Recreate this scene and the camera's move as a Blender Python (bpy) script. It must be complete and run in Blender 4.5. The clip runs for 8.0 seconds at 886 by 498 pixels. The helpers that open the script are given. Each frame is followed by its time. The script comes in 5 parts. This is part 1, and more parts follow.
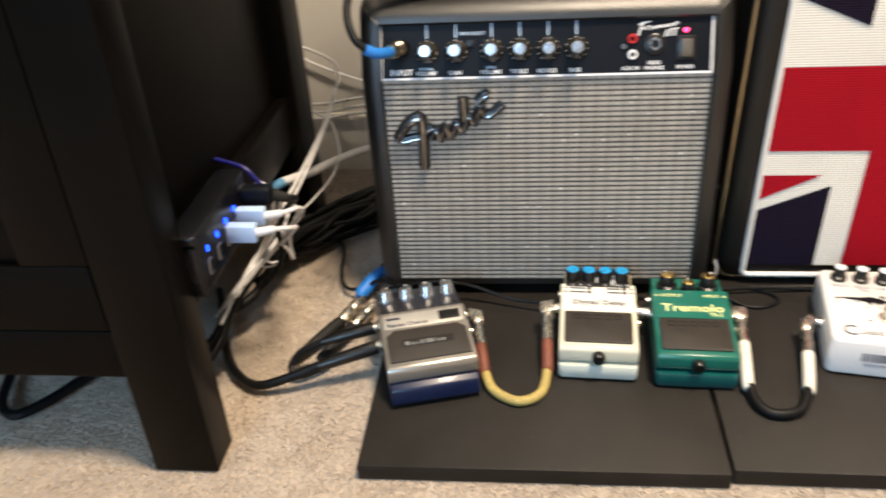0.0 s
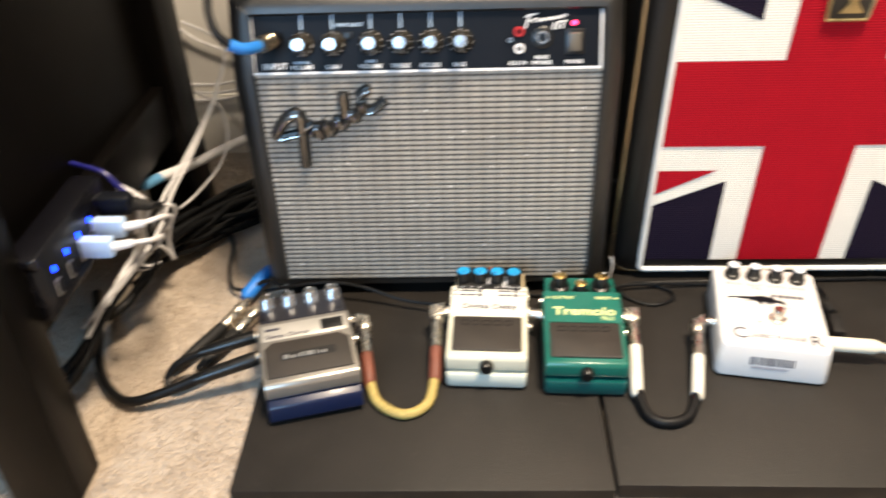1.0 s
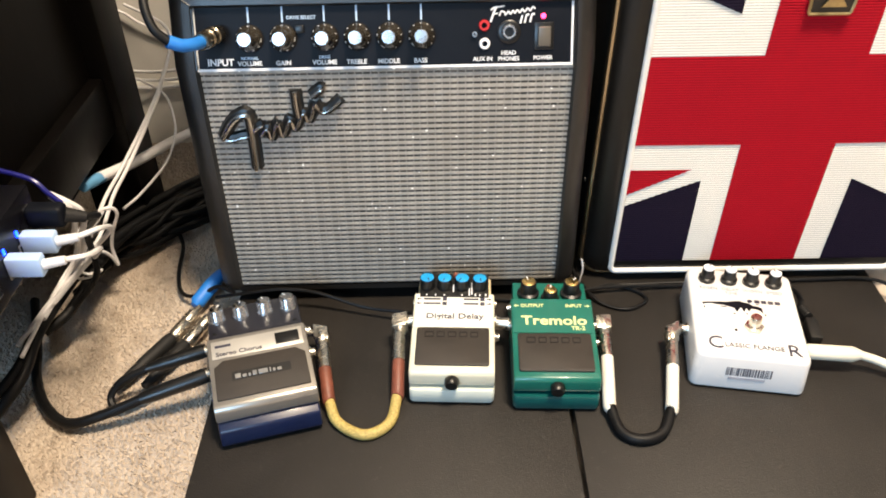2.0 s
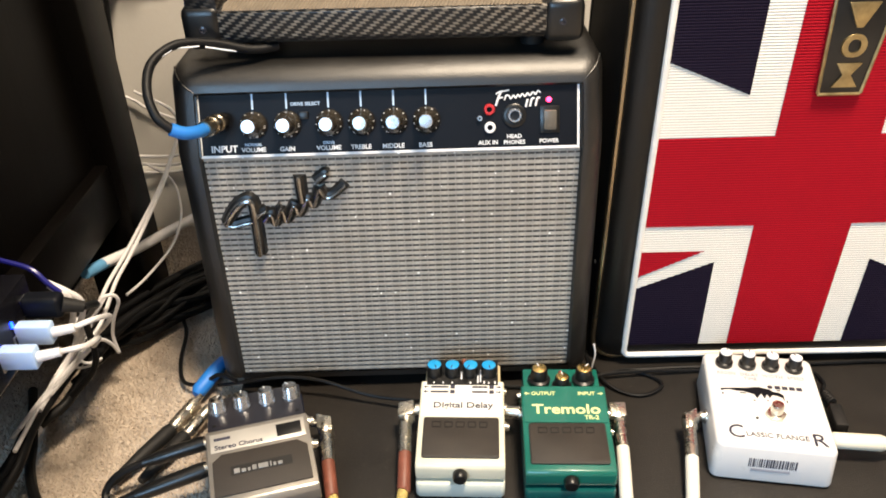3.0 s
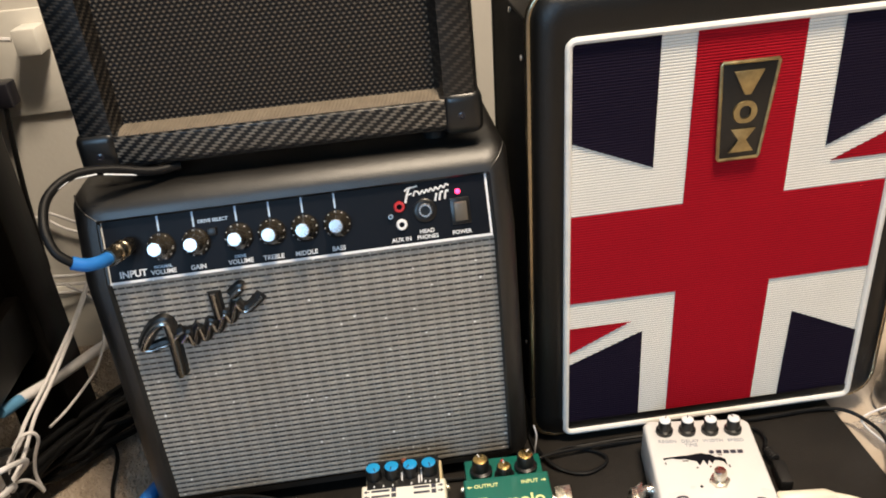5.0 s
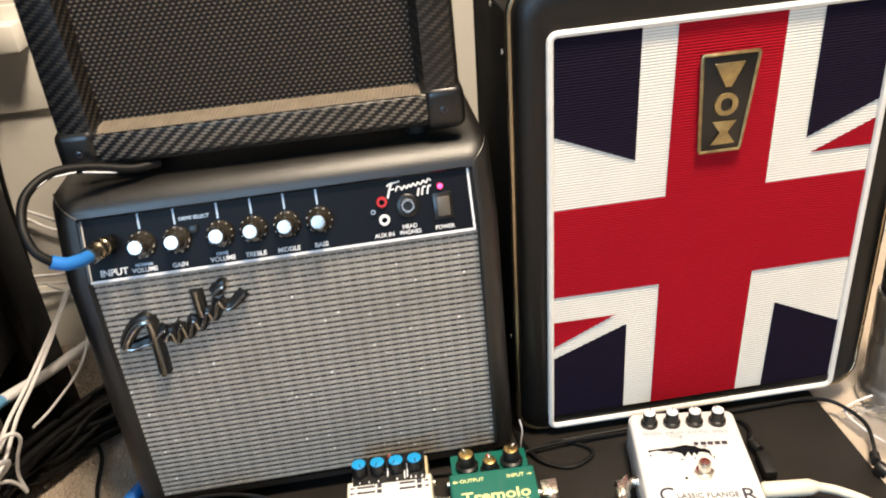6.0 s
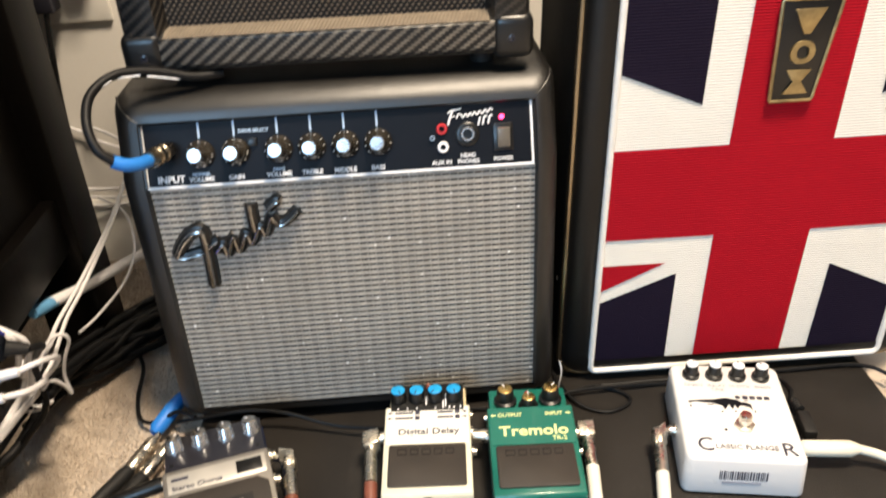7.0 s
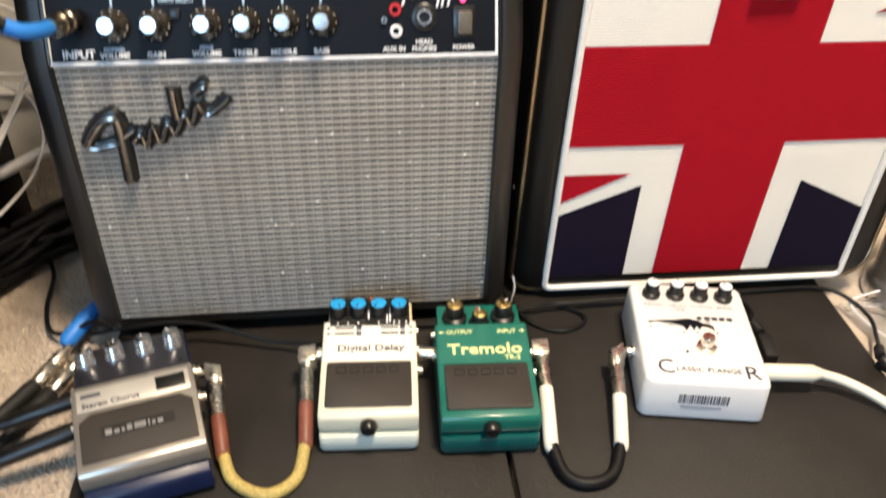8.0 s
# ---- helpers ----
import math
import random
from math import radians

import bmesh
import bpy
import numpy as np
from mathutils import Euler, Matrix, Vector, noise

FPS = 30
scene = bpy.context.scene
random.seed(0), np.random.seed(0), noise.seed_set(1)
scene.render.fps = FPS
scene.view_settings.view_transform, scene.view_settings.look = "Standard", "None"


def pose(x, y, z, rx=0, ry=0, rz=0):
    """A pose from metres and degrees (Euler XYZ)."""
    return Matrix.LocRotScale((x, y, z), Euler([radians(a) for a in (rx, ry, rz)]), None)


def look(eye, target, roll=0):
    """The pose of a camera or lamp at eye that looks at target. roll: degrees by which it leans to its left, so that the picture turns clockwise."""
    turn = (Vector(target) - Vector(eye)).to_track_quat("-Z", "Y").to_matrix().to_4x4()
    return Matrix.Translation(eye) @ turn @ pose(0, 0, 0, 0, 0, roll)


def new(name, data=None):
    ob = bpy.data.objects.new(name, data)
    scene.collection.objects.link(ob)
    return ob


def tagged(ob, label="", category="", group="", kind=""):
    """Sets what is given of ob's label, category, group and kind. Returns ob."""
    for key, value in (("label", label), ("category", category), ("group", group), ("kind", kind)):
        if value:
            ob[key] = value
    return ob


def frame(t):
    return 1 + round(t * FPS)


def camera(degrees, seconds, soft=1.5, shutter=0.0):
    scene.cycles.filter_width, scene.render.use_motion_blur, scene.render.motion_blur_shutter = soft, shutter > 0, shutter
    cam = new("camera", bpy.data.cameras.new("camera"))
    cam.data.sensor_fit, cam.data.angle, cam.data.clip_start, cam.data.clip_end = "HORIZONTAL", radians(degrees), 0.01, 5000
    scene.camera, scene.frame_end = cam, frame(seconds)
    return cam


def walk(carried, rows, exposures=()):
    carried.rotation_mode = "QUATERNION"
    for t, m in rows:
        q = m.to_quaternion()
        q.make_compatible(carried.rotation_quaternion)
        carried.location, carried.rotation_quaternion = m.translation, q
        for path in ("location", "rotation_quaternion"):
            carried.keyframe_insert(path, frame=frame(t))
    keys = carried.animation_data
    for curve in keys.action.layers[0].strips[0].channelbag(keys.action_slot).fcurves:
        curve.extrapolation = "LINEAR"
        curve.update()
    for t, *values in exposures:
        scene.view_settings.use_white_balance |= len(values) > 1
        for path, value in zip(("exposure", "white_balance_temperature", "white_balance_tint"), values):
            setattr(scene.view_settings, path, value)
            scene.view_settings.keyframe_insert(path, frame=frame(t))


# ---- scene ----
cam = camera(56.5, 8.0, soft=1.8, shutter=0.5)
PATH = [
    (0, (0.004, -0.007, 0.527), (-0.223, 1.69, -0.507), -3.8),
    (0.2, (0.0100, 0.0054, 0.5282), (-0.3051, 1.6809, -0.5174), -4.67),
    (0.5, (0.02, 0.022, 0.53), (-0.287, 1.677, -0.55), -4.9),
    (0.8, (0.0410, 0.0439, 0.5379), (-0.1406, 1.6886, -0.5854), -3.21),
    (1, (0.054, 0.055, 0.545), (-0.032, 1.698, -0.593), -2.1),
    (1.2, (0.066, 0.062, 0.548), (0.066, 1.71, -0.585), -1.5),
    (2.3, (0.054, 0.119, 0.547), (0.043, 1.707, -0.669), -0.7),
    (2.5, (0.057, 0.118, 0.549), (0.043, 1.76, -0.592), -0.6),
    (2.7, (0.0592, 0.1200, 0.5482), (0.0292, 1.8038, -0.5306), -1.61),
    (3, (0.061, 0.13, 0.544), (0.03, 1.832, -0.505), -1.9),
    (3.5, (0.06, 0.131, 0.542), (0.062, 1.849, -0.481), -2.1),
    (4, (0.096, 0.143, 0.563), (0.148, 1.902, -0.387), -5.0),
    (4.2, (0.0979, 0.1436, 0.5657), (0.1701, 1.9097, -0.3700), -5.45),
    (4.5, (0.099, 0.148, 0.57), (0.185, 1.924, -0.345), -5.8),
    (4.7, (0.089, 0.147, 0.566), (0.173, 1.92, -0.355), -5.8),
    (5.8, (0.099, 0.155, 0.562), (0.226, 1.922, -0.368), -6.4),
    (6, (0.095, 0.149, 0.562), (0.213, 1.912, -0.374), -6.1),
    (6.2, (0.0928, 0.1475, 0.5578), (0.1924, 1.9032, -0.3949), -5.81),
    (6.5, (0.088, 0.144, 0.553), (0.146, 1.89, -0.42), -5.4),
    (7, (0.072, 0.143, 0.54), (0.113, 1.866, -0.475), -3.1),
    (7.2, (0.0654, 0.1490, 0.5328), (0.1070, 1.8457, -0.5252), -2.15),
    (7.5, (0.06, 0.164, 0.518), (0.154, 1.84, -0.57), -0.6),
    (7.8, (0.0639, 0.1806, 0.5038), (0.2432, 1.8330, -0.6086), 0.15),
    (8, (0.0647, 0.1906, 0.4931), (0.2467, 1.8000, -0.6802), 1.40),
]
walk(cam, [(t, look(eye, target, roll)) for t, eye, target, roll in PATH], [(0.0, 0.06), (0.3, 0.22), (0.5, 0.30), (1.0, 0.34), (2.5, 0.22), (3.6, 0.24), (4.4, -0.37), (4.7, -0.37), (6.0, 0.1), (6.5, 0.2), (8.0, 0.06)])

# ---- light ----
world = bpy.data.worlds.new("world")
scene.world = world
world.use_nodes = True
sky = world.node_tree.nodes.new("ShaderNodeTexSky")
sky.sky_type, sky.sun_disc = "NISHITA", False
sky.sun_elevation, sky.sun_rotation = radians(35), radians(200)
world.node_tree.links.new(sky.outputs[0], world.node_tree.nodes["Background"].inputs[0])
world.node_tree.nodes["Background"].inputs[1].default_value = 0.1


def area_lamp(name, m, sx, sy, watts, colour, shape="RECTANGLE"):
    data = bpy.data.lights.new(name, "AREA")
    data.shape, data.size, data.size_y, data.energy, data.color = shape, sx, sy, watts, colour
    ob = new(name, data)
    ob.matrix_basis = m
    return ob


CEIL_LAMP = (0.46, 0.26, 2.16)
area_lamp("pendant_lamp_light", pose(*CEIL_LAMP), 0.42, 0.42, 86, (1.0, 0.818, 0.61), "DISK")
area_lamp("window_light", look((-0.9, -2.17, 1.5), (-0.6, 0.5, 0.4)), 1.1, 1.1, 52, (0.36, 0.66, 1.0))


# ---- materials ----
def nodes_of(name, rough=0.5, metal=0.0, coat=0.0):
    m = bpy.data.materials.new(name)
    m.use_nodes = True
    nt = m.node_tree
    b = nt.nodes["Principled BSDF"]
    b.inputs["Roughness"].default_value, b.inputs["Metallic"].default_value = rough, metal
    b.inputs["Coat Weight"].default_value = coat
    return m, nt, b


def math_node(nt, op, a, b=None):
    n = nt.nodes.new("ShaderNodeMath")
    n.operation = op
    for k, v in enumerate((a, b)):
        if v is None:
            continue
        if isinstance(v, (int, float)):
            n.inputs[k].default_value = v
        else:
            nt.links.new(v, n.inputs[k])
    return n.outputs[0]


def mix_col(nt, fac, c1, c2, blend="MIX"):
    n = nt.nodes.new("ShaderNodeMix")
    n.data_type, n.blend_type = "RGBA", blend
    for sock, v in ((n.inputs[0], fac), (n.inputs[6], c1), (n.inputs[7], c2)):
        if isinstance(v, (int, float)):
            sock.default_value = v
        elif isinstance(v, tuple):
            sock.default_value = (*v, 1)
        else:
            nt.links.new(v, sock)
    return n.outputs[2]


def coords(nt):
    return nt.nodes.new("ShaderNodeTexCoord").outputs["Object"]


def noise_tex(nt, vec, scale, detail=3.0, rough=0.55):
    n = nt.nodes.new("ShaderNodeTexNoise")
    n.inputs["Scale"].default_value, n.inputs["Detail"].default_value, n.inputs["Roughness"].default_value = scale, detail, rough
    nt.links.new(vec, n.inputs["Vector"])
    return n.outputs["Fac"]


def add_bump(nt, b, height, dist, strength=1.0):
    n = nt.nodes.new("ShaderNodeBump")
    n.inputs["Distance"].default_value, n.inputs["Strength"].default_value = dist, strength
    nt.links.new(height, n.inputs["Height"])
    nt.links.new(n.outputs[0], b.inputs["Normal"])


def ramp(nt, fac, lo, hi):
    n = nt.nodes.new("ShaderNodeMapRange")
    n.inputs["From Min"].default_value, n.inputs["From Max"].default_value = lo, hi
    nt.links.new(fac, n.inputs["Value"])
    return n.outputs[0]


def plain(name, col, rough=0.5, metal=0.0, var=0.25, scale=25, bump=0.0, bscale=900, coat=0.0, dust=0.0, spec=0.5):
    """A surface with blotches at one scale, fine relief at another, uneven gloss and a little dust."""
    m, nt, b = nodes_of(name, rough, metal, coat)
    b.inputs["Specular IOR Level"].default_value = spec
    v = coords(nt)
    big, fine = noise_tex(nt, v, scale), noise_tex(nt, v, bscale, 2.0)
    dark, light = tuple(c * (1 - var) for c in col), tuple(min(1, c * (1 + var)) for c in col)
    c = mix_col(nt, ramp(nt, big, 0.3, 0.7), dark, light)
    if dust:
        spots = ramp(nt, noise_tex(nt, v, scale * 14, 4.0, 0.7), 0.6, 0.78)
        c = mix_col(nt, math_node(nt, "MULTIPLY", spots, dust), c, (0.3, 0.27, 0.23))
    nt.links.new(c, b.inputs["Base Color"])
    nt.links.new(math_node(nt, "ADD", math_node(nt, "MULTIPLY", big, 0.18), rough - 0.09), b.inputs["Roughness"])
    if bump:
        add_bump(nt, b, fine, bump)
    return m


def leather(name, col, rough, spec, relief):
    m, nt, b = nodes_of(name, rough)
    b.inputs["Specular IOR Level"].default_value = spec
    v = coords(nt)
    n = nt.nodes.new("ShaderNodeTexVoronoi")
    n.inputs["Scale"].default_value = 850
    nt.links.new(v, n.inputs["Vector"])
    grain = math_node(nt, "ADD", n.outputs["Distance"], math_node(nt, "MULTIPLY", noise_tex(nt, v, 160), 1.2))
    big = noise_tex(nt, v, 16, 5.0)
    dusty = ramp(nt, noise_tex(nt, v, 45, 6.0, 0.7), 0.5, 0.8)
    c = mix_col(nt, math_node(nt, "MULTIPLY", dusty, 0.35), col, tuple(x * 3.2 for x in col))
    nt.links.new(c, b.inputs["Base Color"])
    nt.links.new(math_node(nt, "ADD", math_node(nt, "MULTIPLY", big, 0.25), rough - 0.12), b.inputs["Roughness"])
    add_bump(nt, b, grain, relief, 0.5)
    return m


def silver_cloth(name):
    """Woven grille cloth: silver rows parted by broken dark threads, paler upright bands."""
    m, nt, b = nodes_of(name, 0.45, 0.25)
    v = coords(nt)
    s = nt.nodes.new("ShaderNodeSeparateXYZ")
    nt.links.new(v, s.inputs[0])
    row = math_node(nt, "DIVIDE", s.outputs["Z"], 0.0053)
    inrow = math_node(nt, "FRACT", row)
    dash = math_node(nt, "FRACT", math_node(nt, "DIVIDE", s.outputs["X"], 0.00654))
    is_line = math_node(nt, "MULTIPLY", math_node(nt, "LESS_THAN", inrow, 0.38), math_node(nt, "LESS_THAN", dash, 0.86))
    weft = math_node(nt, "ABSOLUTE", math_node(nt, "SINE", math_node(nt, "MULTIPLY", s.outputs["X"], 2600)))
    band = ramp(nt, math_node(nt, "SINE", math_node(nt, "MULTIPLY", s.outputs["X"], 480)), 0.2, 1.0)
    stain = noise_tex(nt, v, 14, 4.0)
    c = mix_col(nt, math_node(nt, "MULTIPLY", weft, 0.5), (0.52, 0.495, 0.45), (0.28, 0.265, 0.24))
    c = mix_col(nt, math_node(nt, "MULTIPLY", band, 0.5), c, (0.62, 0.6, 0.54))
    c = mix_col(nt, math_node(nt, "MULTIPLY", is_line, math_node(nt, "ADD", 0.55, math_node(nt, "MULTIPLY", noise_tex(nt, v, 90, 3.0), 0.6))), c, (0.04, 0.04, 0.041))
    c = mix_col(nt, math_node(nt, "MULTIPLY", ramp(nt, stain, 0.45, 0.75), 0.3), c, (0.2, 0.18, 0.15))
    # Glints off the silver threads, painted as near-white specks.
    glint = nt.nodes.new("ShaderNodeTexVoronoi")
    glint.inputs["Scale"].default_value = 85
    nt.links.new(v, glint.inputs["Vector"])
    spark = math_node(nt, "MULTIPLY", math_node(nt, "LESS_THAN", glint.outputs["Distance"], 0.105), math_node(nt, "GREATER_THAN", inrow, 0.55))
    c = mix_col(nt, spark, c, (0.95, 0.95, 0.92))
    nt.links.new(c, b.inputs["Base Color"])
    add_bump(nt, b, math_node(nt, "ADD", weft, math_node(nt, "MULTIPLY", is_line, -1.0)), 0.0004, 0.8)
    return m


RIB = 0.0024


def ribbed_cloth(name, col):
    m, nt, b = nodes_of(name, 0.75)
    v = coords(nt)
    s = nt.nodes.new("ShaderNodeSeparateXYZ")
    nt.links.new(v, s.inputs[0])
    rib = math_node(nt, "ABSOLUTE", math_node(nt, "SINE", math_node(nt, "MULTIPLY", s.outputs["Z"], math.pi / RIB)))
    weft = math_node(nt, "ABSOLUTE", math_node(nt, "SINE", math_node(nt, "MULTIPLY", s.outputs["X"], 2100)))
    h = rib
    # Shade in the grooves is painted: colour falls to 0.30 between ribs.
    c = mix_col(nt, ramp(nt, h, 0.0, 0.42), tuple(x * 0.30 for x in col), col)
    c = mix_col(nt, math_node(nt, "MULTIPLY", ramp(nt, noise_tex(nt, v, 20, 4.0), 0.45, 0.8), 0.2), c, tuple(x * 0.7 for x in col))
    nt.links.new(c, b.inputs["Base Color"])
    b.inputs["Specular IOR Level"].default_value = 0.1
    add_bump(nt, b, math_node(nt, "ADD", weft, noise_tex(nt, v, 1500, 2.0)), 0.0002, 0.5)
    return m


def carbon(name, worn, fresh):
    """Twill weave in short stepped dashes under a thin gloss."""
    m, nt, b = nodes_of(name, 0.45, 0.0, 0.3)
    v = coords(nt)
    s = nt.nodes.new("ShaderNodeSeparateXYZ")
    nt.links.new(v, s.inputs[0])
    b.inputs["Coat Roughness"].default_value = 0.22
    b.inputs["Specular IOR Level"].default_value = 0.3
    across = math_node(nt, "DIVIDE", math_node(nt, "ADD", s.outputs["X"], s.outputs["Y"]), 0.0027)
    up = math_node(nt, "DIVIDE", s.outputs["Z"], 0.0021)
    row = math_node(nt, "FLOOR", up)
    place = math_node(nt, "FLOORED_MODULO", math_node(nt, "SUBTRACT", math_node(nt, "ADD", across, math_node(nt, "MULTIPLY", math_node(nt, "FRACT", up), 0.5)), math_node(nt, "MULTIPLY", row, 1.0)), 4.0)
    dash = math_node(nt, "MULTIPLY", ramp(nt, place, 0.1, 0.5), math_node(nt, "SUBTRACT", 1.0, ramp(nt, place, 1.7, 2.1)))
    gap = ramp(nt, math_node(nt, "ABSOLUTE", math_node(nt, "SUBTRACT", math_node(nt, "FRACT", up), 0.5)), 0.32, 0.46)
    lit = math_node(nt, "MULTIPLY", dash, math_node(nt, "SUBTRACT", 1.0, math_node(nt, "MULTIPLY", gap, 0.6)))
    wear = ramp(nt, noise_tex(nt, v, 40, 5.0, 0.7), 0.3, 0.75)
    bright = mix_col(nt, wear, worn, fresh)
    c = mix_col(nt, lit, (0.004, 0.004, 0.0045), bright)
    nt.links.new(c, b.inputs["Base Color"])
    add_bump(nt, b, lit, 0.0003, 0.5)
    return m


def black_mesh_cloth(name):
    m, nt, b = nodes_of(name, 0.6)
    v = coords(nt)
    s = nt.nodes.new("ShaderNodeSeparateXYZ")
    nt.links.new(v, s.inputs[0])
    row = math_node(nt, "DIVIDE", s.outputs["Z"], 0.0031)
    x = math_node(nt, "ADD", math_node(nt, "DIVIDE", s.outputs["X"], 0.0046), math_node(nt, "MULTIPLY", math_node(nt, "FLOOR", row), 0.5))
    fx = math_node(nt, "ABSOLUTE", math_node(nt, "SUBTRACT", math_node(nt, "FRACT", x), 0.5))
    fz = math_node(nt, "ABSOLUTE", math_node(nt, "SUBTRACT", math_node(nt, "FRACT", row), 0.5))
    h = math_node(nt, "SUBTRACT", 1.0, math_node(nt, "ADD", math_node(nt, "MULTIPLY", fx, 2.0), math_node(nt, "MULTIPLY", fz, 1.6)))
    b.inputs["Specular IOR Level"].default_value = 0.2
    c = mix_col(nt, ramp(nt, h, 0.25, 0.6), (0.008, 0.0065, 0.0052), (0.125, 0.098, 0.072))
    nt.links.new(c, b.inputs["Base Color"])
    add_bump(nt, b, h, 0.0006, 0.8)
    return m


def carpet_mat(name):
    m, nt, b = nodes_of(name, 0.95)
    v = coords(nt)
    geo = nt.nodes.new("ShaderNodeNewGeometry")
    c = mix_col(nt, ramp(nt, noise_tex(nt, v, 9, 5.0), 0.3, 0.7), (0.385, 0.315, 0.25), (0.51, 0.44, 0.362))
    c = mix_col(nt, math_node(nt, "MULTIPLY", ramp(nt, noise_tex(nt, v, 55, 4.0), 0.45, 0.75), 0.55), c, (0.335, 0.268, 0.203))
    c = mix_col(nt, math_node(nt, "MULTIPLY", geo.outputs["Random Per Island"], 0.12), c, (0.53, 0.46, 0.38))
    nt.links.new(c, b.inputs["Base Color"])
    b.inputs["Sheen Weight"].default_value = 0.15
    add_bump(nt, b, noise_tex(nt, v, 170, 4.0), 0.0009)
    return m


def wood_mat(name, col, rough):
    m, nt, b = nodes_of(name, rough)
    v = coords(nt)
    b.inputs["Specular IOR Level"].default_value = 0.09
    mp = nt.nodes.new("ShaderNodeMapping")
    mp.inputs["Scale"].default_value = (60, 60, 3)
    nt.links.new(v, mp.inputs["Vector"])
    g = noise_tex(nt, mp.outputs[0], 1.0, 6.0, 0.65)
    c = mix_col(nt, g, tuple(x * 0.6 for x in col), tuple(x * 1.5 for x in col))
    nt.links.new(c, b.inputs["Base Color"])
    nt.links.new(math_node(nt, "ADD", math_node(nt, "MULTIPLY", noise_tex(nt, v, 8, 4.0), 0.2), rough - 0.1), b.inputs["Roughness"])
    add_bump(nt, b, g, 0.0003, 0.5)
    return m


def clear_plastic(name):
    m, nt, b = nodes_of(name, 0.12)
    b.inputs["Base Color"].default_value = (0.92, 0.92, 0.95, 1)
    b.inputs["Transmission Weight"].default_value, b.inputs["IOR"].default_value = 0.95, 1.2
    add_bump(nt, b, noise_tex(nt, coords(nt), 90, 3.0), 0.002, 0.6)
    return m


def glow(name, col, power):
    m, nt, b = nodes_of(name, 0.3)
    b.inputs["Base Color"].default_value = (*col, 1)
    b.inputs["Emission Color"].default_value, b.inputs["Emission Strength"].default_value = (*col, 1), power
    return m


M_CARPET = carpet_mat("carpet")
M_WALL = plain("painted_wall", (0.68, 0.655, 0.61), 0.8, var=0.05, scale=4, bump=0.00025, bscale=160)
# Unseen walls, given a darker colour so less light bounces onto the gear.
M_UNSEEN_WALL = plain("unseen_wall_dimmed", (0.30, 0.27, 0.24), 0.85, var=0.06, scale=4, bump=0.0006, bscale=220)
M_WHITE = plain("white_paint", (0.75, 0.73, 0.68), 0.45, var=0.06)
M_CEIL = plain("ceiling_paint", (0.8, 0.78, 0.74), 0.9, var=0.04)
M_MAT = plain("black_board", (0.0112, 0.0093, 0.0078), 0.52, var=0.35, scale=14, bump=0.0003, bscale=900, dust=0.06, spec=0.32)
M_TOLEX = leather("black_vinyl", (0.0040, 0.0033, 0.0026), 0.43, 0.8, 0.00018)
M_TOLEX_DARK = leather("dark_vinyl", (0.0016, 0.0014, 0.0012), 0.42, 0.45, 0.00020)
M_MATT_VINYL = leather("matt_black_vinyl", (0.0016, 0.0014, 0.0012), 0.85, 0.12, 0.0004)
M_TRIM = plain("dull_gold_strip", (0.34, 0.28, 0.19), 0.26, 1.0, var=0.05, scale=12)
M_HUB = plain("gloss_black_plastic", (0.004, 0.004, 0.006), 0.25, var=0.2, spec=0.4)
M_CLEAR = clear_plastic("clear_plastic")
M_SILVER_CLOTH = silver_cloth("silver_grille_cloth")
M_PANEL = plain("panel_black", (0.0035, 0.0045, 0.0075), 0.5, var=0.2, spec=0.15)
M_PRINT = plain("white_print", (0.75, 0.76, 0.78), 0.5, var=0.05)
M_BLUE_PRINT = plain("pale_blue_print", (0.45, 0.58, 0.74), 0.5, var=0.05)
M_CHROME = plain("chrome", (0.62, 0.60, 0.57), 0.2, 1.0, var=0.06)
M_NICKEL = plain("worn_nickel", (0.72, 0.67, 0.58), 0.27, 1.0, var=0.08, scale=120)
M_STEEL = plain("brushed_steel", (0.6, 0.6, 0.6), 0.33, 1.0, var=0.12, scale=80)
M_GOLD = plain("brass", (0.75, 0.52, 0.2), 0.28, 1.0, var=0.15, scale=150)
M_OLD_BRASS = plain("aged_brass", (0.42, 0.33, 0.17), 0.42, 1.0, var=0.25, scale=120)
M_BLACK = plain("black_plastic", (0.006, 0.006, 0.006), 0.34, var=0.2, scale=60)
M_GLOSS = plain("gloss_black", (0.026, 0.022, 0.016), 0.24, var=0.2, scale=60, coat=0.7, spec=0.9)
M_BLACK_SOFT = plain("black_rubber", (0.009, 0.0085, 0.008), 0.6, var=0.25, scale=60, bump=0.0002, spec=0.35)
M_PAD = plain("rubber_pad", (0.024, 0.0185, 0.0145), 0.62, var=0.2, scale=50, bump=0.0004, bscale=1400)
M_KNOB_CAP = plain("satin_cap", (0.50, 0.51, 0.53), 0.26, 0.88, var=0.1, scale=200)
M_CREAM = plain("pale_cream_paint", (0.66, 0.635, 0.50), 0.35, var=0.05, coat=0.2)
M_CREAM_DECK = plain("yellowed_cream_paint", (0.62, 0.52, 0.32), 0.4, var=0.06)
# Cream for the pedal base, with cool window light mixed into the colour.
M_CREAM_COOL = plain("cool_lit_cream_paint", (0.62, 0.655, 0.58), 0.35, var=0.05, coat=0.2)
M_OFFWHITE = plain("offwhite_label", (0.74, 0.725, 0.66), 0.4, var=0.03)
M_GREEN = plain("green_paint", (0.006, 0.118, 0.088), 0.33, var=0.12, coat=0.25)
M_GREEN_DEEP = plain("deep_green_paint", (0.003, 0.075, 0.072), 0.33, var=0.12, coat=0.25)
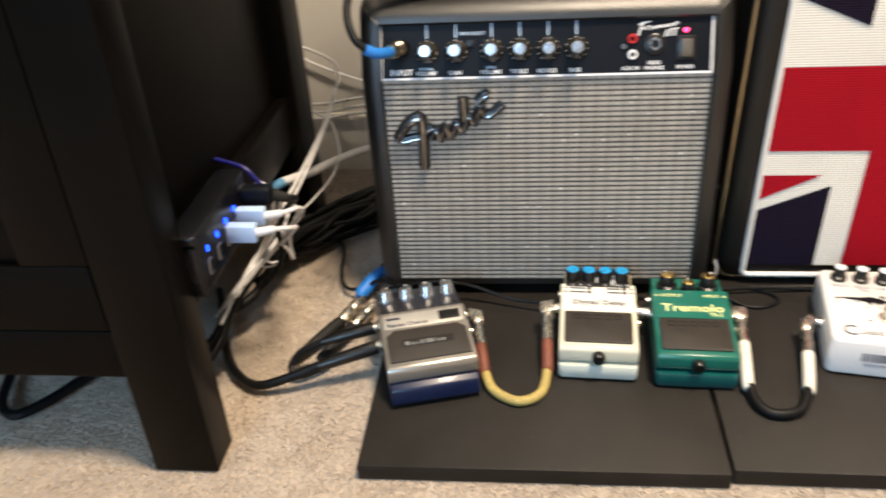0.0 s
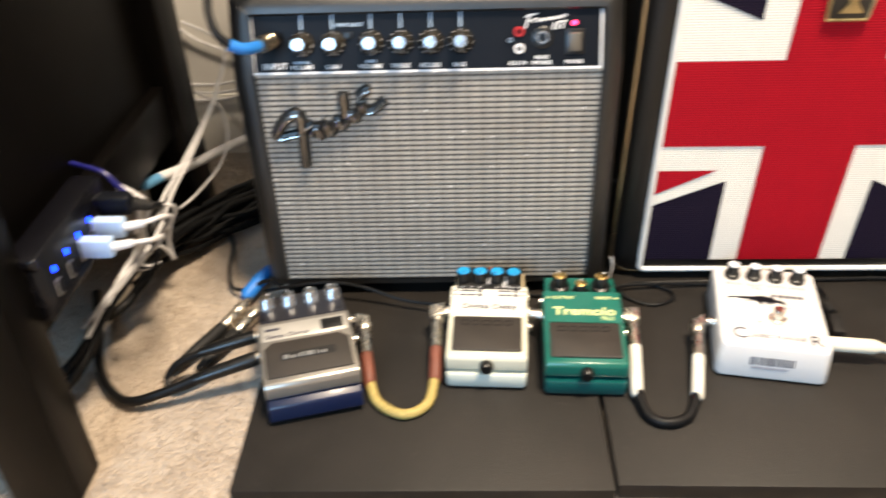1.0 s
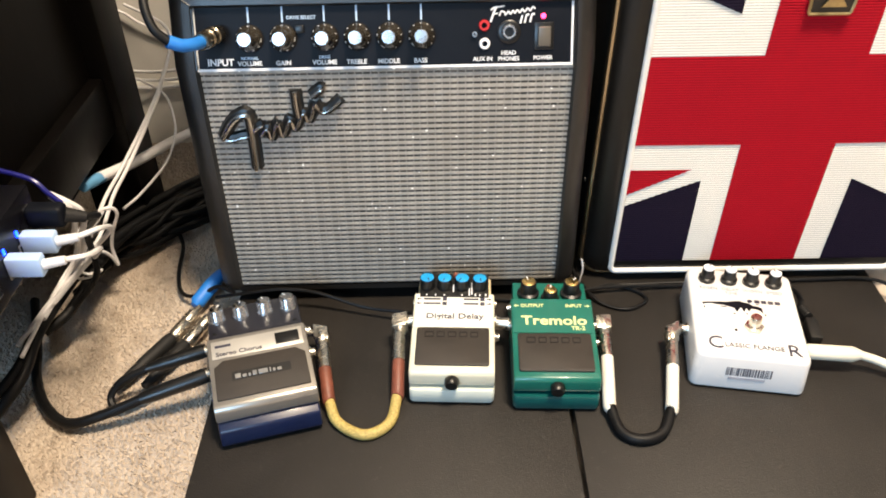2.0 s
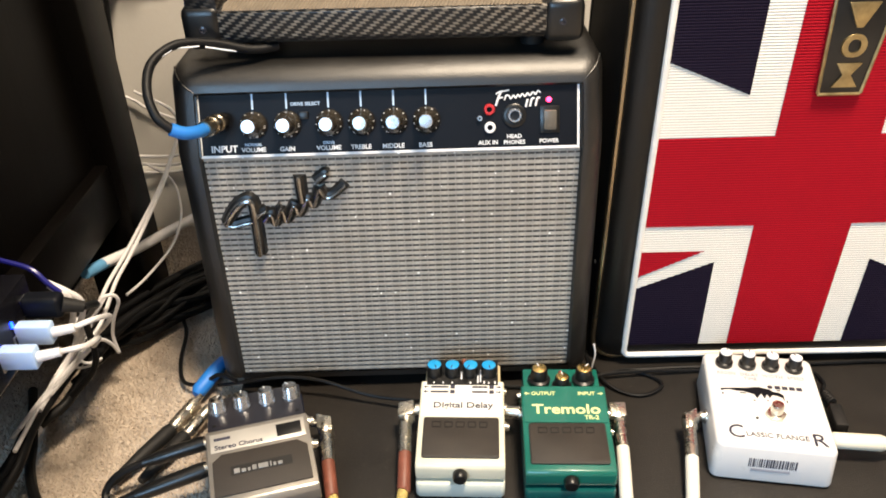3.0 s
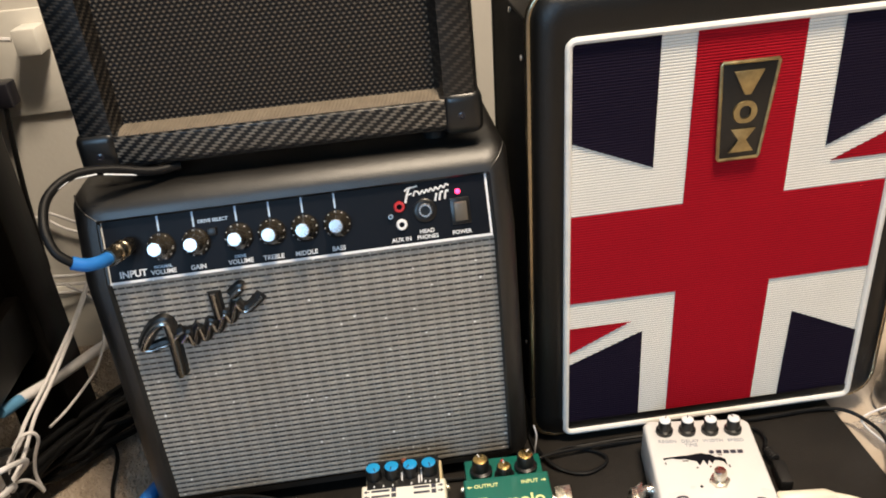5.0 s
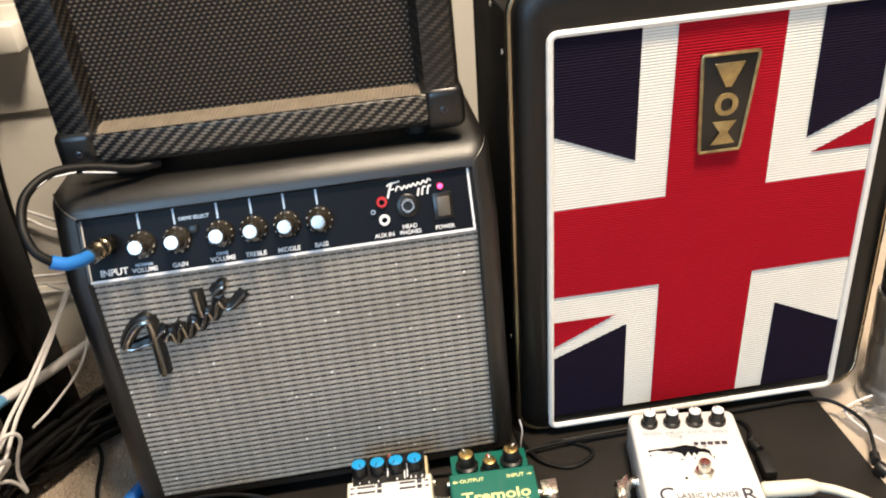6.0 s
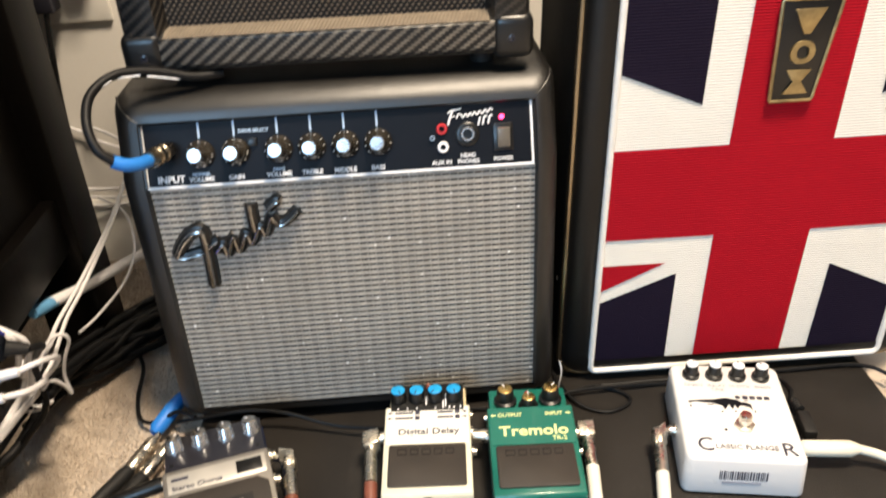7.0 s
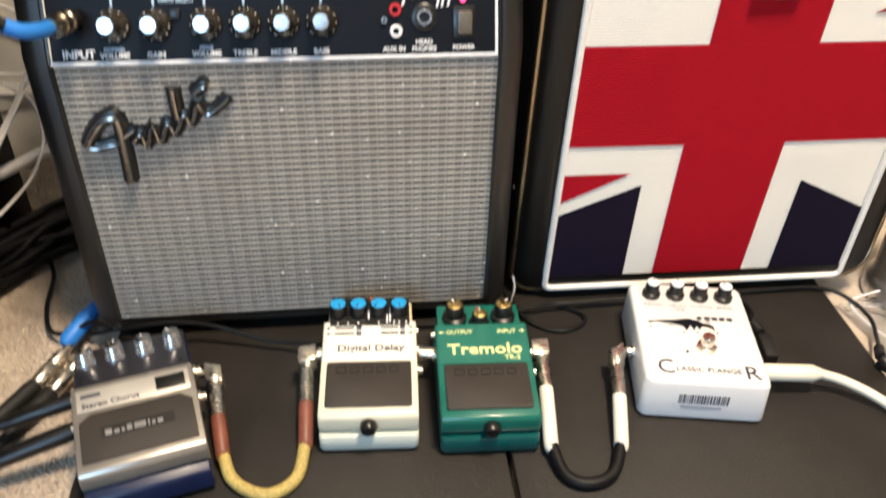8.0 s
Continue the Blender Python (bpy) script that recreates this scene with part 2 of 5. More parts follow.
M_YELLOW_PRINT = plain("pale_yellow_print", (0.68, 0.72, 0.32), 0.5, var=0.05)
M_BLUE_CAP = plain("bright_blue_plastic", (0.01, 0.28, 0.60), 0.35, var=0.08)
M_DARK_PRINT = plain("dark_print", (0.03, 0.03, 0.05), 0.5, var=0.1)
M_NAVY = plain("navy_paint", (0.003, 0.009, 0.042), 0.38, var=0.2, coat=0.1)
M_GUNMETAL = plain("gunmetal_paint", (0.020, 0.020, 0.028), 0.3, 0.2, var=0.2, coat=0.3)
M_SILVER_PAINT = plain("silver_paint", (0.36, 0.335, 0.30), 0.32, 0.7, var=0.08)
M_ENAMEL = plain("white_enamel", (0.72, 0.72, 0.72), 0.3, var=0.02, coat=0.3)
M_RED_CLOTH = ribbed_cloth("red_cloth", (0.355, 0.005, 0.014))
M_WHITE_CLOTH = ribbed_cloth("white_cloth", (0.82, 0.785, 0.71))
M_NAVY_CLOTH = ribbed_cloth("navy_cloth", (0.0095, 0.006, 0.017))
M_PIPING = plain("white_piping", (0.78, 0.76, 0.71), 0.5, var=0.06, scale=60)
# One weave twice: sheen painted in for the rail, left out for the shell.
M_CARBON_LIT = carbon("carbon_weave_lit", (0.09, 0.078, 0.063), (0.24, 0.21, 0.17))
M_CARBON_DIM = carbon("carbon_weave_dim", (0.012, 0.0105, 0.009), (0.055, 0.048, 0.040))
M_MESH = black_mesh_cloth("black_speaker_mesh")
M_DESK = wood_mat("black_brown_wood", (0.0018, 0.0014, 0.0012), 0.38)
M_CABLE = plain("black_cable", (0.005, 0.005, 0.0054), 0.5, var=0.2, scale=80, spec=0.22)
M_WHITE_CABLE = plain("white_cable", (0.68, 0.67, 0.68), 0.45, var=0.08, scale=80)
M_CREAM_PLASTIC = plain("cream_plastic", (0.72, 0.68, 0.56), 0.4, var=0.06)
M_BLUE_TAPE = plain("blue_tape", (0.015, 0.17, 0.55), 0.5, var=0.12)
# White plug plastic, the blue light on it put into the colour.
M_BLUE_LIT_WHITE = plain("blue_lit_white_plastic", (0.42, 0.58, 0.84), 0.4, var=0.05)
M_DARK_NICKEL = plain("dark_nickel", (0.30, 0.26, 0.20), 0.28, 1.0, var=0.15, scale=120)
# Tan holds the light caught by the upward-facing ledge.
M_LEDGE_LIT = wood_mat("lit_ledge_weave", (0.17, 0.14, 0.105), 0.5)
M_RUST = plain("rust_red_sleeve", (0.17, 0.055, 0.035), 0.45, var=0.2, scale=90)
M_YELLOW = plain("yellow_braid", (0.42, 0.32, 0.10), 0.6, var=0.3, scale=500, bump=0.0006, bscale=900)
M_WHITE_SLEEVE = plain("white_sleeve", (0.70, 0.68, 0.60), 0.45, var=0.08)
M_RED = plain("red_plastic", (0.45, 0.02, 0.02), 0.35, var=0.1)
M_ORANGE = plain("orange_label", (0.55, 0.11, 0.03), 0.5, var=0.1)
M_ALU = plain("satin_aluminium", (0.62, 0.61, 0.6), 0.36, 1.0, var=0.12, scale=50)
M_LED_BLUE = glow("blue_led", (0.003, 0.03, 1.0), 16)
M_LED_PINK = glow("pink_led", (1.0, 0.04, 0.14), 6)


# ---- building helpers ----
def part(name, bm, material, parent=None, label="", smooth=40):
    me = bpy.data.meshes.new(name)
    bmesh.ops.recalc_face_normals(bm, faces=bm.faces)
    for f in bm.faces:
        f.smooth = True
    for e in bm.edges:
        if len(e.link_faces) == 2 and e.calc_face_angle(0) > radians(smooth):
            e.smooth = False
    bm.to_mesh(me)
    bm.free()
    me.materials.append(material)
    ob = new(name, me)
    ob.parent = parent
    return tagged(ob, label)


def thing(name, label, category, m=None, group="", kind=""):
    ob = new(name)
    ob.empty_display_size = 0.02
    ob.matrix_basis = m or Matrix()
    return tagged(ob, label, category, group, kind)


def box(x0, x1, y0, y1, z0, z1, bevel=0.0, segs=2, bm=None, m=None):
    out = bm or bmesh.new()
    tmp = bmesh.new()
    bmesh.ops.create_cube(tmp, size=1.0)
    for v in tmp.verts:
        v.co = Vector(((x0 + x1) / 2 + v.co.x * (x1 - x0), (y0 + y1) / 2 + v.co.y * (y1 - y0), (z0 + z1) / 2 + v.co.z * (z1 - z0)))
    if bevel:
        bmesh.ops.bevel(tmp, geom=tmp.edges[:], offset=bevel, segments=segs, affect="EDGES", profile=0.5)
    return merge(out, tmp, m)


def merge(out, tmp, m=None):
    if m is not None:
        tmp.transform(m)
    index = {}
    for v in tmp.verts:
        index[v] = out.verts.new(v.co)
    for f in tmp.faces:
        try:
            out.faces.new([index[v] for v in f.verts])
        except ValueError:
            pass
    tmp.free()
    return out


def lathe(profile, m=None, n=24, bm=None):
    """Turned shape from (radius, height) pairs about z."""
    tmp = bmesh.new()
    rings = []
    for r, z in profile:
        rings.append([tmp.verts.new((r * math.cos(2 * math.pi * k / n), r * math.sin(2 * math.pi * k / n), z)) for k in range(n)] if r > 1e-6 else [tmp.verts.new((0, 0, z))])
    for a, b in zip(rings, rings[1:]):
        for k in range(n):
            q = [a[k % len(a)], a[(k + 1) % len(a)], b[(k + 1) % len(b)], b[k % len(b)]]
            q = list(dict.fromkeys(q))
            if len(q) > 2:
                tmp.faces.new(q)
    for ring in (rings[0], rings[-1]):
        if len(ring) > 2:
            tmp.faces.new(ring)
    return merge(bm or bmesh.new(), tmp, m)


def rounded(w, h, r, cx=0.0, cz=0.0, n=5):
    """The outline of a rounded rectangle."""
    pts = []
    for k, (sx, sz) in enumerate(((1, 1), (-1, 1), (-1, -1), (1, -1))):
        for j in range(n + 1):
            a = math.pi / 2 * (k + j / n)
            pts.append((cx + sx * (w / 2 - r) + r * math.cos(a), cz + sz * (h / 2 - r) + r * math.sin(a)))
    return pts


def loft(sections, upright=False, cap0=True, cap1=True, bm=None, m=None):
    """Skin through outlines of equal count, each at its depth (along y, or along z if upright)."""
    tmp = bmesh.new()
    rings = [[tmp.verts.new((a, b, d) if upright else (a, d, b)) for a, b in pts] for pts, d in sections]
    n = len(rings[0])
    for p, q in zip(rings, rings[1:]):
        for k in range(n):
            tmp.faces.new((p[k], p[(k + 1) % n], q[(k + 1) % n], q[k]))
    if cap0:
        tmp.faces.new(rings[0])
    if cap1:
        tmp.faces.new(rings[-1])
    return merge(bm or bmesh.new(), tmp, m)


def prism(outline, d0, d1, axis="y", bevel=0.0):
    """An outline in two axes pulled along the third."""
    tmp = bmesh.new()
    put = {"x": lambda a, b, d: (d, a, b), "y": lambda a, b, d: (a, d, b), "z": lambda a, b, d: (a, b, d)}[axis]
    p, q = ([tmp.verts.new(put(a, b, d)) for a, b in outline] for d in (d0, d1))
    n = len(p)
    for k in range(n):
        tmp.faces.new((p[k], p[(k + 1) % n], q[(k + 1) % n], q[k]))
    tmp.faces.new(p), tmp.faces.new(q)
    if bevel:
        bmesh.ops.recalc_face_normals(tmp, faces=tmp.faces)
        bmesh.ops.bevel(tmp, geom=tmp.edges[:], offset=bevel, segments=2, affect="EDGES", profile=0.5)
    return tmp


def smooth_line(points, steps=8, closed=False):
    """A Catmull-Rom line through the points."""
    p = [Vector(q) for q in points]
    out, n = [], len(p)
    for k in range(n if closed else n - 1):
        a, b = p[k], p[(k + 1) % n]
        z = p[k - 1] if closed or k else a * 2 - b
        c = p[(k + 2) % n] if closed or k + 2 < n else b * 2 - a
        for j in range(steps):
            t = j / steps
            out.append(0.5 * (2 * a + (b - z) * t + (2 * z - 5 * a + 4 * b - c) * t * t + (3 * a - z - 3 * b + c) * t ** 3))
    if not closed:
        out.append(p[-1])
    return out


def tube(points, r, steps=8, n=8, closed=False, bm=None, straight=False):
    """A round cable along a smooth line; r may be a pair for a taper."""
    line = [Vector(q) for q in points] if straight else smooth_line(points, steps, closed)
    tmp, rings, count = bmesh.new(), [], len(line)
    up = Vector((0, 0, 1))
    for k, c in enumerate(line):
        d = (line[(k + 1) % count] - line[k - 1]) if closed else (line[min(k + 1, count - 1)] - line[max(k - 1, 0)])
        d.normalize()
        side = d.cross(up)
        side = side.normalized() if side.length > 0.05 else d.cross(Vector((1, 0, 0))).normalized()
        up = side.cross(d).normalized()
        rad = r if isinstance(r, (int, float)) else r[0] + (r[1] - r[0]) * k / max(1, count - 1)
        rings.append([tmp.verts.new(c + rad * (math.cos(2 * math.pi * j / n) * side + math.sin(2 * math.pi * j / n) * up)) for j in range(n)])
    for a, b in zip(rings, rings[1:] + ([rings[0]] if closed else [])):
        for j in range(n):
            tmp.faces.new((a[j], a[(j + 1) % n], b[(j + 1) % n], b[j]))
    if not closed:
        tmp.faces.new(rings[0]), tmp.faces.new(rings[-1])
    return merge(bm or bmesh.new(), tmp)


def lettering(text, size, m, material, parent, align="CENTER", stretch=1.0, depth=0.0002, bold=0.02):
    cu = bpy.data.curves.new("lettering", "FONT")
    cu.body, cu.size, cu.align_x, cu.align_y, cu.extrude, cu.resolution_u, cu.offset = text, size, align, "CENTER", depth, 3, size * bold
    tmp = new("lettering_curve", cu)
    me = bpy.data.meshes.new_from_object(tmp.evaluated_get(bpy.context.evaluated_depsgraph_get()))
    bpy.data.objects.remove(tmp)
    me.transform(m @ Matrix.Diagonal((stretch, 1, 1, 1)))
    me.materials.clear()
    me.materials.append(material)
    ob = new("lettering", me)
    ob.parent = parent
    return ob


def frame_of(o, u, v):
    """A pose with its x along u, its y along v."""
    u, v = Vector(u).normalized(), Vector(v).normalized()
    n = u.cross(v)
    return Matrix.Translation(o) @ Matrix((u, v, n)).transposed().to_4x4()


def along(a, b):
    """A pose at a with z towards b."""
    return Matrix.Translation(a) @ (Vector(b) - Vector(a)).to_track_quat("Z", "Y").to_matrix().to_4x4()


def rod(profile, a, b, bm=None, n=16):
    """A turned shape along a to b; profile heights from 0 to 1."""
    length = (Vector(b) - Vector(a)).length
    return lathe([(r, h * length) for r, h in profile], along(a, b), n, bm)


# ---- the room ----
WALL_Y, X0, X1, Y0, HIGH = 1.10, -2.2, 2.4, -2.2, 2.4
tagged(part("floor", box(X0, X1, Y0, WALL_Y, -0.1, -0.002), M_CARPET), "beige cut-pile carpet floor", "carpet", kind="structure")
tagged(part("wall_north", box(X0 - 0.1, X1 + 0.1, WALL_Y, WALL_Y + 0.1, -0.1, HIGH), M_WALL), "plain off-white painted wall", "wall", kind="structure")
tagged(part("wall_west", box(X0 - 0.1, X0, Y0, WALL_Y, -0.1, HIGH), M_UNSEEN_WALL), "plain unseen wall, darkened to dim the room's bounce", "wall", kind="structure")
tagged(part("wall_east", box(X1, X1 + 0.1, Y0, WALL_Y, -0.1, HIGH), M_UNSEEN_WALL), "plain unseen wall, darkened to dim the room's bounce", "wall", kind="structure")
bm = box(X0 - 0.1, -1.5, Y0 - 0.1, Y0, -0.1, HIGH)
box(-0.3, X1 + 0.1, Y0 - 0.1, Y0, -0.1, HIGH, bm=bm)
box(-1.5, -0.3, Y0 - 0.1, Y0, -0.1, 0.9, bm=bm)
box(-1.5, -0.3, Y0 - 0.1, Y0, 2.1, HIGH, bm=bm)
tagged(part("wall_south", bm, M_UNSEEN_WALL), "plain unseen wall with a window opening, darkened to dim the room's bounce", "wall", kind="structure")
tagged(part("ceiling", box(X0 - 0.1, X1 + 0.1, Y0 - 0.1, WALL_Y + 0.1, HIGH, HIGH + 0.1), M_CEIL), "plain white ceiling", "ceiling", kind="structure")
tagged(part("baseboard", prism([(WALL_Y - 0.014, 0), (WALL_Y, 0), (WALL_Y, 0.085), (WALL_Y - 0.006, 0.085), (WALL_Y - 0.014, 0.07)], X0, X1, "x"), M_WHITE), "white painted wooden baseboard along the wall", "baseboard", kind="structure")
lamp = thing("pendant_lamp", "round white pendant lamp on a cord, switched on", "lamp", pose(CEIL_LAMP[0], CEIL_LAMP[1], HIGH))
drop = CEIL_LAMP[2] - HIGH
part("ceiling_rose", lathe([(0.05, 0), (0.05, -0.012), (0.02, -0.026), (0.0, -0.026)], n=24), M_WHITE, lamp)
part("cord", lathe([(0.004, -0.02), (0.004, drop + 0.12)], n=10), M_WHITE, lamp)
part("shade", lathe([(0.02, drop + 0.14), (0.06, drop + 0.13), (0.20, drop + 0.05), (0.24, drop + 0.002), (0.235, drop + 0.002), (0.195, drop + 0.045), (0.06, drop + 0.12), (0.0, drop + 0.12)], n=40), M_WHITE, lamp)


def carpet_pile(x0, x1, y0, y1, pitch, seed):
    """Short leaning tufts, joined."""
    rng = np.random.default_rng(seed)
    gx, gy = np.meshgrid(np.arange(x0, x1, pitch), np.arange(y0, y1, pitch))
    n = gx.size
    cx, cy = gx.ravel() + rng.uniform(-1, 1, n) * pitch * 0.5, gy.ravel() + rng.uniform(-1, 1, n) * pitch * 0.5
    clump = np.sin(cx * 95 + 2 * np.sin(cy * 60)) * np.sin(cy * 83 + np.cos(cx * 71))
    h = (0.0006 + 0.0004 * rng.random(n) + 0.0006 * clump)
    a, r = rng.uniform(0, 6.28, n), pitch * rng.uniform(0.75, 1.05, n)
    lean = rng.normal(0, 0.0010, (n, 2))
    v = np.zeros((n, 4, 3))
    for k in range(3):
        v[:, k, 0], v[:, k, 1], v[:, k, 2] = cx + r * np.cos(a + k * 2.094), cy + r * np.sin(a + k * 2.094), -0.002
    v[:, 3, 0], v[:, 3, 1], v[:, 3, 2] = cx + lean[:, 0], cy + lean[:, 1], h
    base = np.arange(n)[:, None] * 4
    f = np.concatenate([base + [0, 1, 3], base + [1, 2, 3], base + [2, 0, 3]])
    return v.reshape(-1, 3), f


packs = [carpet_pile(-0.75, -0.10, 0.30, 1.09, 0.0027, 3), carpet_pile(-0.10, 0.70, 0.36, 0.50, 0.0027, 4)]
vs, fs, off = [], [], 0
for v, f in packs:
    vs.append(v), fs.append(f + off)
    off += len(v)
me = bpy.data.meshes.new("carpet_pile")
me.from_pydata(np.concatenate(vs).tolist(), [], np.concatenate(fs).tolist())
me.materials.append(M_CARPET)
tagged(new("carpet_pile", me), "short beige carpet pile, trodden and uneven", "carpet", kind="stuff")

# ---- the two boards under the gear ----
MAT = 0.016
for x0, x1, y0, y1, lean in ((-0.147, 0.1610, 0.482, 1.02, 0.6), (0.1635, 0.486, 0.488, 1.02, -0.3)):
    bm = box(-(x1 - x0) / 2, (x1 - x0) / 2, 0, y1 - y0, 0, MAT, 0.0012, 2)
    b = part("floor_board", bm, M_MAT)
    b.matrix_basis = pose((x0 + x1) / 2, y0, 0, 0, 0, lean)
    tagged(b, "matt black flat board lying on the carpet", "board", "boards under the pedals")

# ---- the black-brown cabinet ----
cab = thing("cabinet", "black-brown wooden cabinet on square legs", "cabinet", pose(-0.271, 0.482, 0.0))
CW, CD, CH = 0.95, 0.445, 0.78
for x, y, dx, dy in ((-0.058, 0, 0.058, 0.040), (-0.058, CD - 0.06, 0.058, 0.06), (-CW, 0, 0.058, 0.045), (-CW, CD - 0.06, 0.058, 0.06)):
    part("leg", box(x, x + dx, y, y + dy, 0, CH, 0.0025), M_DESK, cab)
part("side_panel", box(-0.034, -0.022, 0.043, CD - 0.058, 0.16, CH), M_DESK, cab)
part("side_panel", box(-CW + 0.022, -CW + 0.034, 0.043, CD - 0.058, 0.16, CH), M_DESK, cab)
part("side_rail", box(-0.036, -0.009, 0.043, CD - 0.058, 0.138, 0.197, 0.004), M_DESK, cab)
part("bottom_rail", box(-CW + 0.056, -0.056, 0.006, 0.03, 0.100, 0.147, 0.002), M_DESK, cab)
part("bottom", box(-CW + 0.034, -0.036, 0.03, CD - 0.01, 0.105, 0.122), M_DESK, cab)
part("back_panel", box(-CW + 0.034, -0.036, CD - 0.02, CD - 0.012, 0.122, CH), M_DESK, cab)
part("top", box(-CW - 0.012, 0.012, -0.012, CD + 0.01, CH, CH + 0.03, 0.003), M_DESK, cab)
for a, b in ((-CW / 2 + 0.001, -0.0605), (-CW + 0.0605, -CW / 2 - 0.001)):
    door = part("door", box(a, b, 0.008, 0.026, 0.150, CH - 0.006, 0.0015), M_DESK, cab)
    bm = box(a, b, 0.003, 0.008, 0.150, 0.21, 0.001)
    box(a, b, 0.003, 0.008, CH - 0.066, CH - 0.006, 0.001, bm=bm)
    box(a, a + 0.055, 0.0035, 0.008, 0.21, CH - 0.066, 0.001, bm=bm)
    box(b - 0.055, b, 0.0035, 0.008, 0.21, CH - 0.066, 0.001, bm=bm)
    part("door_frame", bm, M_DESK, door)


# ---- the combo amplifier ----
def skirted_knob(m, parent, name="knob"):
    """Black skirted knob with numbers on the skirt and a satin cap."""
    k = part(name, lathe([(0.0112, 0), (0.0112, 0.0016), (0.0106, 0.0032), (0.0080, 0.0078), (0.0066, 0.0095), (0.0060, 0.0205), (0.0054, 0.0212), (0.0, 0.0212)], m, 32), M_GLOSS, parent)
    part("cap", lathe([(0.0055, 0.0208), (0.0055, 0.0218), (0.0050, 0.0223), (0.0, 0.0224)], m, 24), M_KNOB_CAP, k)
    for j in range(10):
        spot = m @ Matrix.Rotation(radians(33 * j - 21), 4, "Z") @ Matrix.Translation((0, 0.0094, 0.0050)) @ Matrix.Rotation(radians(-50), 4, "X")
        lettering(str(j + 1), 0.0034, spot, M_PRINT, k, depth=0.0001, bold=0.0)
    return k


amp = thing("guitar_amplifier", "black vinyl combo amplifier with silver grille cloth, switched on", "amplifier", pose(0.0105, 0.737, MAT, 0, 0, 0.7))
AW, AH, AD = 0.350, 0.313, 0.19
SLOPE = 0.37


def lean_back(bm):
    """The front leans back above the grille, as the control panel does."""
    for v in bm.verts:
        if v.co.z > 0.246 and v.co.y < 0.09:
            v.co.y += (v.co.z - 0.246) * SLOPE
    return bm


def shell_ring(inset, r, y):
    """A ring of the shell, with points at the height where the slope begins."""
    w, h, cz = AW - 2 * inset, AH - 0.004 - 2 * inset, AH / 2 + 0.003
    pts = rounded(w, h, r, -0.0013, cz)
    return pts[:12] + [(-w / 2 - 0.0013, 0.246)] + pts[12:] + [(w / 2 - 0.0013, 0.246)], y


def recess_ring(w, h, y):
    pts = rounded(w, h, 0.002, 0, 0.0145 + h / 2)
    return pts[:12] + [(-w / 2, 0.246)] + pts[12:] + [(w / 2, 0.246)], y


secs = [shell_ring(0.010, 0.008, AD), shell_ring(0, 0.012, AD - 0.008), shell_ring(0, 0.013, 0.022), shell_ring(0.0012, 0.013, 0.0140), shell_ring(0.0040, 0.012, 0.0076), shell_ring(0.0080, 0.011, 0.0032), shell_ring(0.0120, 0.009, 0.0008), shell_ring(0.0150, 0.007, 0.0)]
secs += [recess_ring(0.3110, 0.2800, 0.0), recess_ring(0.3085, 0.2775, 0.003), recess_ring(0.3085, 0.2775, 0.050)]
part("cabinet_shell", lean_back(loft(secs)), M_TOLEX, amp)
for x in (-0.13, 0.13):
    for y in (0.03, 0.16):
        part("foot", lathe([(0.011, 0), (0.012, 0.001), (0.012, 0.006)], Matrix.Translation((x, y, 0)), 16), M_BLACK_SOFT, amp)
# corrugated cloth: one ridge for each woven row
bm = bmesh.new()
gz0, gz1, pitch = 0.0165, 0.2432, 0.0053
rows = int((gz1 - gz0) / pitch * 4)
cols = [[bm.verts.new((x, 0.0065 - 0.0007 * abs(math.sin(math.pi * ((gz0 + (gz1 - gz0) * k / rows) / pitch))), gz0 + (gz1 - gz0) * k / rows)) for k in range(rows + 1)] for x in (-0.1538, -0.05, 0.05, 0.1538)]
for a, b in zip(cols, cols[1:]):
    for k in range(rows):
        bm.faces.new((a[k], b[k], b[k + 1], a[k + 1]))
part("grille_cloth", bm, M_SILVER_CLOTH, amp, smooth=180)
part("baffle_board", box(-0.1538, 0.1538, 0.0080, 0.016, 0.016, 0.2465), M_BLACK, amp)
# sloping control panel, in its own frame: x along, y up the slope
P = frame_of((-0.0010, 0.0045, 0.2440), (1, 0, 0), (0, SLOPE, 1))
PV = 0.0520
panel = part("control_panel", box(-0.1540, 0.1540, 0, PV, -0.003, 0, 0.0003, 1, m=P), M_PANEL, amp)
bm = box(-0.1538, 0.1538, 0.0, 0.0020, 0.0002, 0.0009, m=P)
box(-0.1538, -0.1520, 0.0022, PV, 0.0002, 0.0009, bm=bm, m=P)
box(0.1520, 0.1538, 0.0022, PV, 0.0002, 0.0009, bm=bm, m=P)
part("panel_border", bm, M_PRINT, panel, "white printed border line")


def on_panel(u, v, w=0.0):
    return P @ Matrix.Translation((u * 0.985, v * 0.94, w))


KNOBS = ((-0.1108, "VOLUME", -12), (-0.0830, "GAIN", -10), (-0.0488, "VOLUME", -150), (-0.0222, "TREBLE", -130), (0.0044, "MIDDLE", -128), (0.0308, "BASS", -140))
for u, word, turn in KNOBS:
    skirted_knob(on_panel(u, 0.0272) @ Matrix.Rotation(radians(turn), 4, "Z"), panel)
    lettering(word, 0.0051, on_panel(u - 0.0012, 0.0060, 0.0002), M_PRINT, panel)
    part("pointer_line", box(-0.0007, 0.0007, 0.0380, PV - 0.001, 0.0001, 0.0005, m=on_panel(u, 0)), M_BLUE_PRINT, panel)
lettering("NORMAL", 0.0034, on_panel(-0.1120, 0.0105, 0.0002), M_BLUE_PRINT, panel)
lettering("DRIVE", 0.0034, on_panel(-0.0500, 0.0105, 0.0002), M_BLUE_PRINT, panel)
